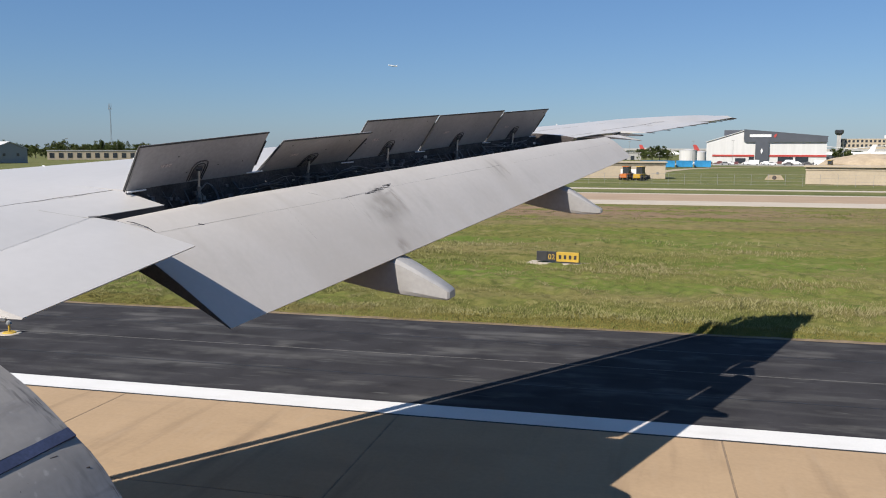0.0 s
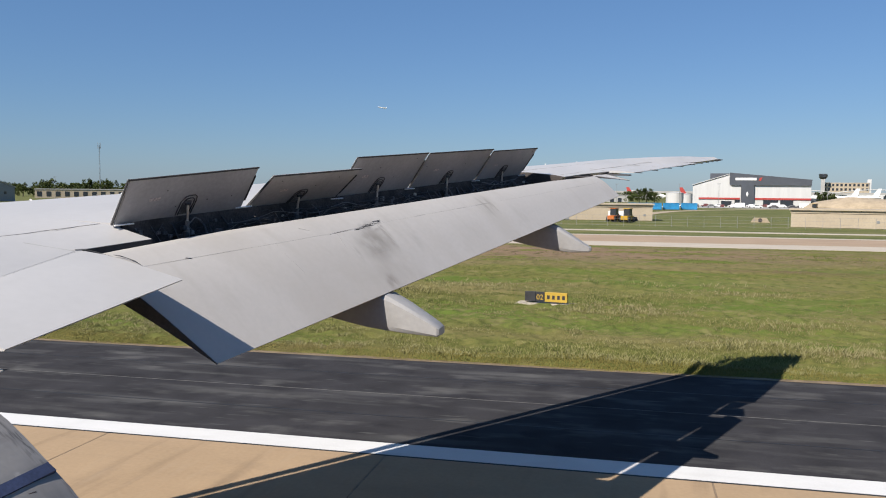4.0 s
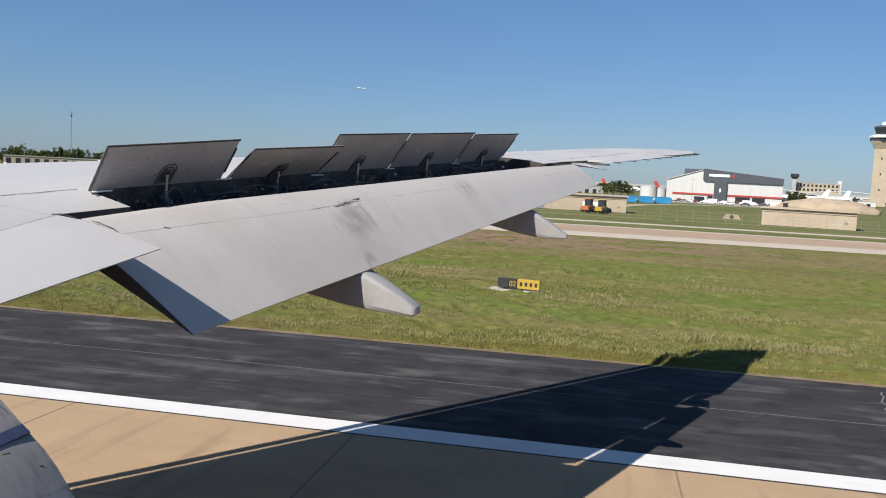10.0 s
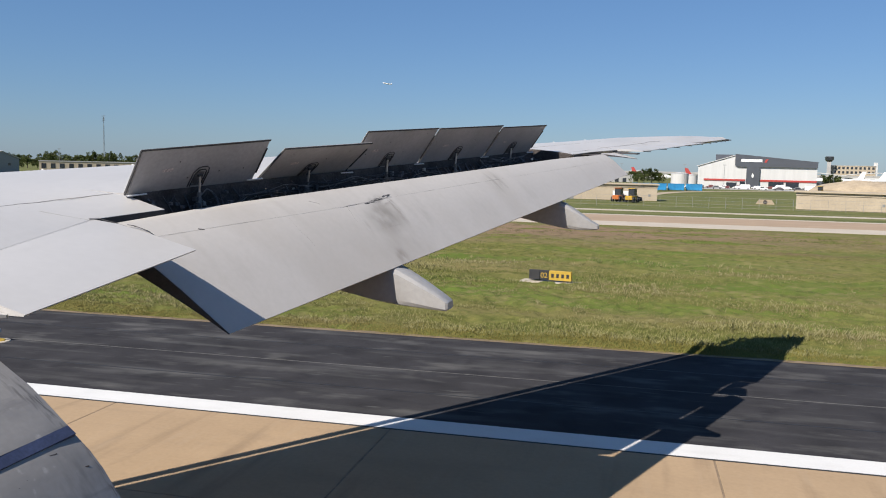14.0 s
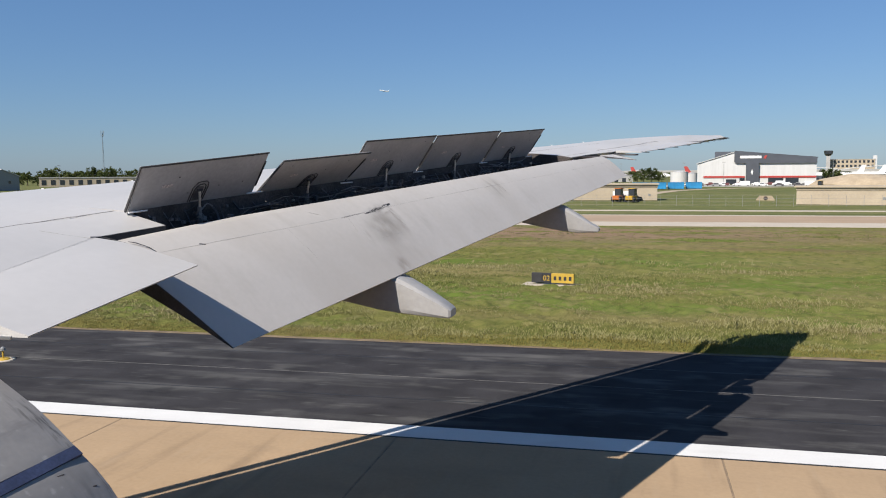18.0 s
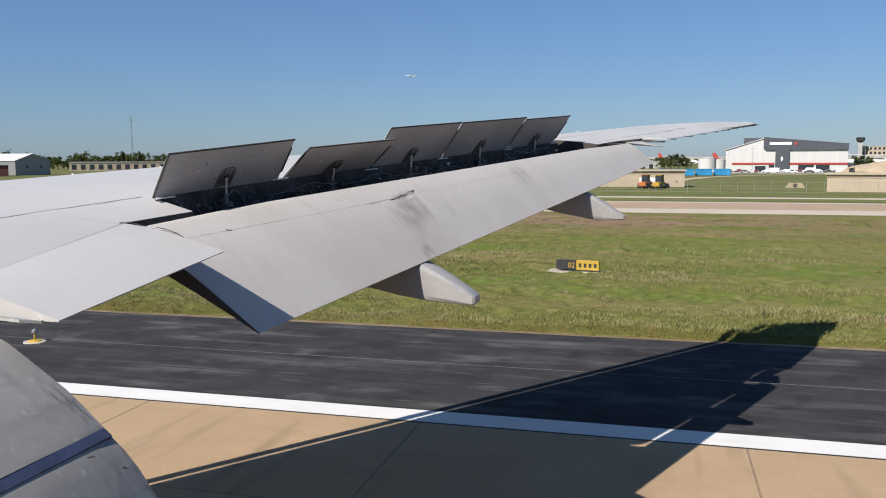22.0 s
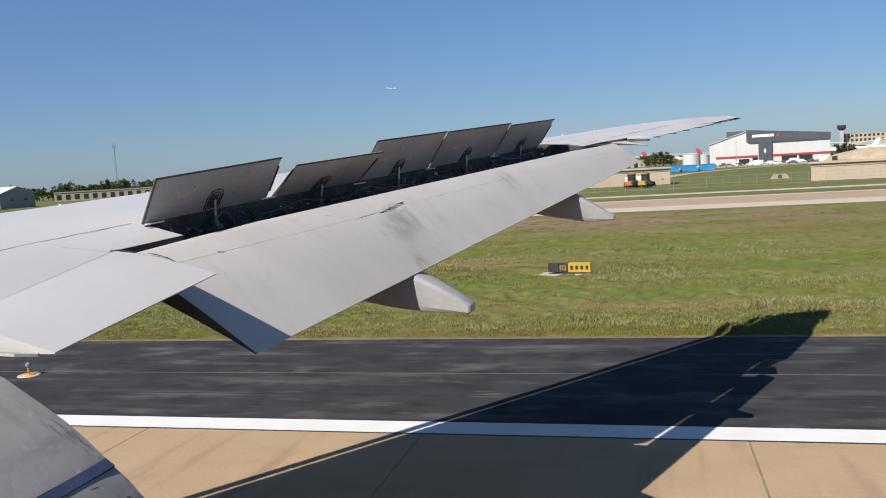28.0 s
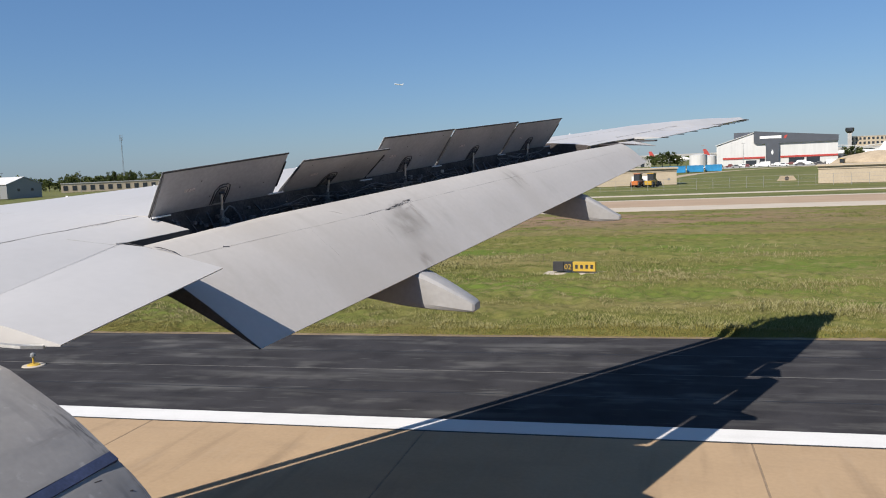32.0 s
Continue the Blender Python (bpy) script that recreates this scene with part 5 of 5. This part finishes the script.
fleet = [car(WHITE, "white parked car in the hangar lot"), car(DARKB, "dark grey parked car in the hangar lot"), car(GALV, "silver parked car in the hangar lot"), car(MAROON, "dark red parked car in the hangar lot"), car(WHITE, "white panel van in the hangar lot", 5.4, 2.3, True, "van", "parked vans")]
r = random.Random(4)
n = 0
for row, d in enumerate((392, 404, 417)):
    az = -1.2 - row * 0.2
    while az > -11:
        m = place(az, d) @ pose(0, 0, 0.0, 0, 0, r.choice((0, 0, 180, 90)))
        i = n % 5 if n < 5 else r.choice((0, 0, 1, 2, 2, 3, 4))
        if n < 5:
            fleet[n].matrix_basis = m
        else:
            copy_thing(fleet[i], m)
        n += 1
        az -= r.uniform(0.62, 1.3)
lot = tagged(part("car_park", boxed((-62, 385, -0.4), (85, 424, -0.02), 0, None), GREYC), "pale paved car park before the hangar", "car park", kind="structure")

# works yard: containers, spoil heap, machines, sheds
for i, (az, d) in enumerate(((1.9, 318), (0.75, 322), (-0.4, 326), (-1.55, 330))):
    c = thing("container", "bright blue site container in the works yard", "container", group="site containers")
    part("body", boxed((-3, -1.2, 0.15), (3, 1.2, 2.5), 0.05), CYAN, c)
    part("roof", boxed((-3.05, -1.25, 2.5), (3.05, 1.25, 2.62)), CYAN, c)
    for x in range(-5, 6):
        part("rib", boxed((x * 0.52 - 0.05, -1.27, 0.3), (x * 0.52 + 0.05, -1.19, 2.4)), CYAN, c)
    for x in (-2.6, 2.6):
        part("skid", boxed((x - 0.2, -1.2, 0), (x + 0.2, 1.2, 0.15)), DARKB, c)
    c.matrix_world = place(az, d)
bm = bmesh.new()
bmesh.ops.create_icosphere(bm, subdivisions=4, radius=1.0)
for v in bm.verts:
    s = 1 + 0.10 * noise.noise(v.co * 2.2) + 0.04 * noise.noise(v.co * 7)
    v.co = Vector((v.co.x * 19 * s, v.co.y * 11 * s, max(v.co.z, -0.05) * 5.2 * s))
heap = tagged(part("sand_mound", bm, SAND, smooth=True), "rounded sandy earth mound", "mound")
heap.matrix_world = place(-11.6, 360)
for az, d, w, dd, h, lab in ((-10.6, 176, 17, 7, 3.3, "low cream flat-roofed pump house by the fence"), (4.3, 196, 24, 8, 3.6, "cream workshop with a flat canopy")):
    b = thing("pump_house" if w < 20 else "workshop", lab, "building")
    part("wall", boxed((-w / 2, 0, 0), (w / 2, dd, h)), CREAM, b)
    part("roof", boxed((-w / 2 - 0.4, -0.5, h), (w / 2 + 0.4, dd + 0.4, h + 0.3)), CREAM, b)
    part("parapet", boxed((-w / 2 - 0.12, -0.12, h - 0.55), (w / 2 + 0.12, -0.004, h - 0.05)), CREAM, b, "tan parapet band")
    part("vent", boxed((w / 2 - 2, -0.05, 1.0), (w / 2 - 1.5, -0.005, 1.5)), GALV, b)
    if w > 20:
        part("shutter", boxed((-w / 2 + 2.0, -0.06, 0), (-w / 2 + 5.0, -0.005, 2.6)), GALV, b)
    b.matrix_world = place(az, d)


def loader(paint, label):
    c = thing("loader", label, "machine", group="yard machines")
    part("chassis", boxed((-2.2, -0.8, 0.5), (1.4, 0.8, 1.4), 0.08), paint, c)
    part("cab", boxed((-0.8, -0.7, 1.4), (0.7, 0.7, 2.9), 0.08), GLASS, c, "dark glass cab")
    part("cab_roof", boxed((-0.9, -0.78, 2.9), (0.8, 0.78, 3.02)), paint, c)
    part("arm", tube([(0.9, 0, 1.5), (2.2, 0, 1.7), (2.9, 0, 0.7)], 0.16, 6), paint, c)
    part("bucket", loft([[(2.7, y, 0.2), (3.6, y, 0.15), (3.2, y, 0.5), (2.8, y, 1.1)] for y in (-1.0, 1.0)]), DARKB, c)
    for x in (-1.5, 1.0):
        for y in (-0.85, 0.85):
            part("wheel", tube([(x, y - 0.2, 0.62), (x, y + 0.2, 0.62)], 0.62, 12), RUBBER, c)
    return c


for az, d, p, lab in ((2.4, 184, YELLOW, "yellow wheel loader in the works yard"), (3.3, 186, ORANGE, "orange wheel loader in the works yard"), (-9.2, 330, YELLOW, "yellow wheel loader in the works yard")):
    loader(p, lab).matrix_world = place(az, d) @ pose(0, 0, 0, 0, 0, 68)
van = copy_thing(fleet[4], place(2.9, 189))
path = tagged(part("dirt_track", ribbon([(-8, 235), (-4, 270), (2, 300), (14, 330), (30, 352), (52, 372), (60, 384)], 5.0, -0.4, -0.025), SAND), "pale curving dirt track towards the hangar", "track", kind="structure")
culvert = thing("culvert", "concrete culvert mouth in a grass bank", "culvert")
part("headwall", loft([[(-3.4, y, -0.2), (3.4, y, -0.2), (2.2, y, 1.6), (-2.2, y, 1.6)] for y in (0, 0.6)]), SAND, culvert)
part("pipe_mouth", tube([(0, -0.05, 0.7), (0, 0.05, 0.7)], 0.75, 18), COVE, culvert, "dark pipe mouth")
culvert.matrix_world = place(-6.0, 200) @ Matrix.Scale(0.62, 4)

# low airport buildings and tails of parked jets along the horizon
r = random.Random(33)
cols = (METALW, CREAM, GREYC, METALW, SLATE)
for i in range(26):
    az, d = r.uniform(-15, 6), r.uniform(560, 840)
    w, h = r.uniform(8, 26), r.uniform(3, 6.5)
    b = thing("airport_shed", "small flat-roofed airport building far across the field", "building", group="far airport buildings")
    part("wall", boxed((-w / 2, 0, 0), (w / 2, 9, h)), cols[i % 5], b)
    part("roof", boxed((-w / 2 - 0.3, -0.3, h), (w / 2 + 0.3, 9.3, h + 0.3)), GREYC, b)
    for k in range(int(w // 5)):
        part("doorway", boxed((-w / 2 + 1 + k * 5, -0.1, 0.0), (-w / 2 + 3.5 + k * 5, -0.01, h * 0.6)), GLASS, b)
    b.matrix_world = place(az, d)
for az, d in ((-7.6, 690), (-10.2, 700), (-11.4, 710), (1.2, 720), (-2.4, 705)):
    j = thing("parked_jet", "white parked airliner at a distant gate", "airplane", group="parked jets")
    part("fuselage", tube([(-17, 0, 3.4), (-14, 0, 3.4), (11, 0, 3.4), (18, 0, 4.4)], [0.5, 1.9, 1.9, 0.4], 10), WHITE, j)
    part("fin", loft([[(12, -0.2, 4.8), (17, -0.2, 4.8), (17, 0.2, 4.8), (12, 0.2, 4.8)], [(16, -0.1, 11), (18.5, -0.1, 11), (18.5, 0.1, 11), (16, 0.1, 11)]]), r.choice((REDM, SLATE, WHITE)), j, "tall tail fin")
    for s in (-1, 1):
        part("wing", loft([[(-3, s * 1.5, 2.6), (3, s * 1.5, 2.6), (3, s * 1.5, 3.0), (-3, s * 1.5, 3.0)], [(5, s * 15, 3.8), (7, s * 15, 3.8), (7, s * 15, 4.0), (5, s * 15, 4.0)]]), WHITE, j)
        part("wheel", tube([(1, s * 2.6 - 0.2, 0.6), (1, s * 2.6 + 0.2, 0.6)], 0.6, 10), RUBBER, j)
        part("gear_leg", tube([(1, s * 2.6, 0.6), (1, s * 2.4, 2.8)], 0.15, 6), GALV, j)
        part("engine", tube([(-4, s * 5.5, 1.7), (0, s * 5.5, 1.8)], 0.9, 8), GALV, j)
    part("nose_leg", tube([(-13, 0, 0), (-13, 0, 2.2)], 0.14, 6), GALV, j)
    j.matrix_world = place(az, d) @ pose(0, 0, 0, 0, 0, r.choice((0, 20, 180, 160)))
for az, d, h in ((-0.9, 450, 11), (-3.4, 430, 11), (-9.9, 440, 12), (3.2, 470, 11), (-6.4, 600, 14), (40.2, 500, 12), (44.6, 480, 12)):
    p = thing("light_pole", "thin grey floodlight pole", "lamp post", group="light poles")
    part("pole", tube([(0, 0, 0), (0, 0, h)], [0.13, 0.07], 6), GALV, p)
    part("lamp_head", boxed((-0.8, -0.2, h), (0.8, 0.2, h + 0.25)), GALV, p)
    p.matrix_world = place(az, d)

# perimeter fence
fence = thing("perimeter_fence", "galvanised chain-link perimeter fence", "fence")
fence.matrix_basis = ALONG @ pose(0, 164, 0)
for i in range(60):
    x = -70 + i * 3.0
    part("post", boxed((x - 0.025, -0.025, -0.2), (x + 0.025, 0.025, 2.1)), GALV, fence)
for z in (0.15, 0.75, 1.4, 2.05):
    part("rail_wire", boxed((-70, -0.012, z), (107, 0.012, z + 0.025)), GALV, fence)

# a jet climbing far away
jet = thing("distant_airliner", "tiny white airliner flying far off in clear sky", "airplane")
part("fuselage", tube([(-19, 0, 0), (-16, 0, 0), (12, 0, 0), (19, 0, 0.8)], [0.5, 2.0, 2.0, 0.4], 10), WHITE, jet)
for s in (-1, 1):
    part("wing", loft([[(-4, s * 1.5, -0.8), (3, s * 1.5, -0.8), (3, s * 1.5, -0.4), (-4, s * 1.5, -0.4)], [(5, s * 17, 0.6), (7, s * 17, 0.6), (7, s * 17, 0.8), (5, s * 17, 0.8)]]), WHITE, jet)
    part("tailplane", loft([[(14, s * 0.5, 0.8), (18, s * 0.5, 0.8), (18, s * 0.5, 1.1), (14, s * 0.5, 1.1)], [(17, s * 6, 1.2), (19, s * 6, 1.2), (19, s * 6, 1.4), (17, s * 6, 1.4)]]), WHITE, jet)
    part("engine", tube([(-3, s * 6, -1.6), (1, s * 6, -1.5)], 1.0, 8), GALV, jet)
part("fin", loft([[(13, -0.2, 1.5), (18, -0.2, 1.5), (18, 0.2, 1.5), (13, 0.2, 1.5)], [(17, -0.1, 7), (19.5, -0.1, 7), (19.5, 0.1, 7), (17, 0.1, 7)]]), WHITE, jet)
jet.matrix_world = place(19.3, 3400, 342) @ pose(0, 0, 0, 0, 8, 10)


# ---- airfield furniture ----
def edge_light(at):
    e = thing("edge_light", "runway edge light on a yellow base plate", "light", at=at, group="runway edge lights")
    part("concrete_pad", tube([(0, 0, -0.01), (0, 0, 0.02)], [0.40, 0.38], 20), PALE, e, "pale concrete pad")
    part("base_plate", tube([(0, 0, 0.02), (0, 0, 0.06)], [0.24, 0.20], 16), YPAINT, e, "yellow base plate")
    part("stem", tube([(0, 0, 0.06), (0, 0, 0.30)], 0.035, 8), YPAINT, e)
    part("lamp_head", tube([(0, 0, 0.30), (0, 0, 0.34), (0, 0, 0.42), (0, 0, 0.47)], [0.05, 0.10, 0.09, 0.03], 12), GALV, e, "grey lamp head")
    return e


light = edge_light((0, 0, 0))
light.matrix_basis = ALONG @ pose(-21.6, 24.4, 0)
copy_thing(light, ALONG @ pose(39.4, 24.4, 0))

board = thing("taxiway_sign", "low black and yellow taxiway sign on the grass", "sign")
part("concrete_pad", boxed((-1.7, -0.6, -0.1), (1.7, 0.6, 0.03)), PALE, board, "pale concrete pad")
part("black_box", boxed((-1.25, -0.13, 0.12), (-0.62, 0.13, 0.66), 0.02), BLACK, board)
part("location_panel", boxed((-0.61, -0.12, 0.12), (-0.10, 0.12, 0.66), 0.01), BLACK, board, "black panel with yellow figures")
part("direction_panel", boxed((-0.09, -0.12, 0.12), (1.2, 0.12, 0.66), 0.01), YPAINT, board, "yellow panel with dark bars")
tx = bpy.data.curves.new("figures", "FONT")
tx.body = "02"
tx.size = 0.42
tx.extrude = 0.004
tmp = bpy.data.objects.new("figures", tx)
scene.collection.objects.link(tmp)
dg = bpy.context.evaluated_depsgraph_get()
me = bpy.data.meshes.new_from_object(tmp.evaluated_get(dg))
bpy.data.objects.remove(tmp)
me.materials.clear()
me.materials.append(YPAINT)
fig = new("figures", me)
fig.parent = board
fig.matrix_basis = pose(-0.58, -0.126, 0.24, 90, 0, 0)
for i in range(4):
    part("dark_bar", boxed((0.05 + i * 0.29, -0.126, 0.28), (0.20 + i * 0.29, -0.118, 0.50)), BLACK, board)
for x in (-1.0, 0.0, 1.0):
    part("leg", boxed((x - 0.03, -0.03, -0.1), (x + 0.03, 0.03, 0.14)), GALV, board)
board.matrix_world = place(7.7, 47) @ pose(0, 0, 0.10, 0, 0, -14)

# ---- concrete slabs of the runway, with open joints ----
SX, SY, GAP = 7.62, 6.1, 0.018
bm = boxed((-SX / 2 + GAP, -SY / 2 + GAP, -0.2), (SX / 2 - GAP, SY / 2 - GAP, 0.0), 0.012)
slab_mesh = mesh_of("slab", bm, CONC)
for i in range(-9, 6):
    for j in range(6):
        ob = new("slab", slab_mesh)
        ob.parent = runway
        ob.location = (-9.4 + i * SX, SHOULDER - SY * (j + 0.5), -0.001 * ((i * 7 + j * 3) % 3))
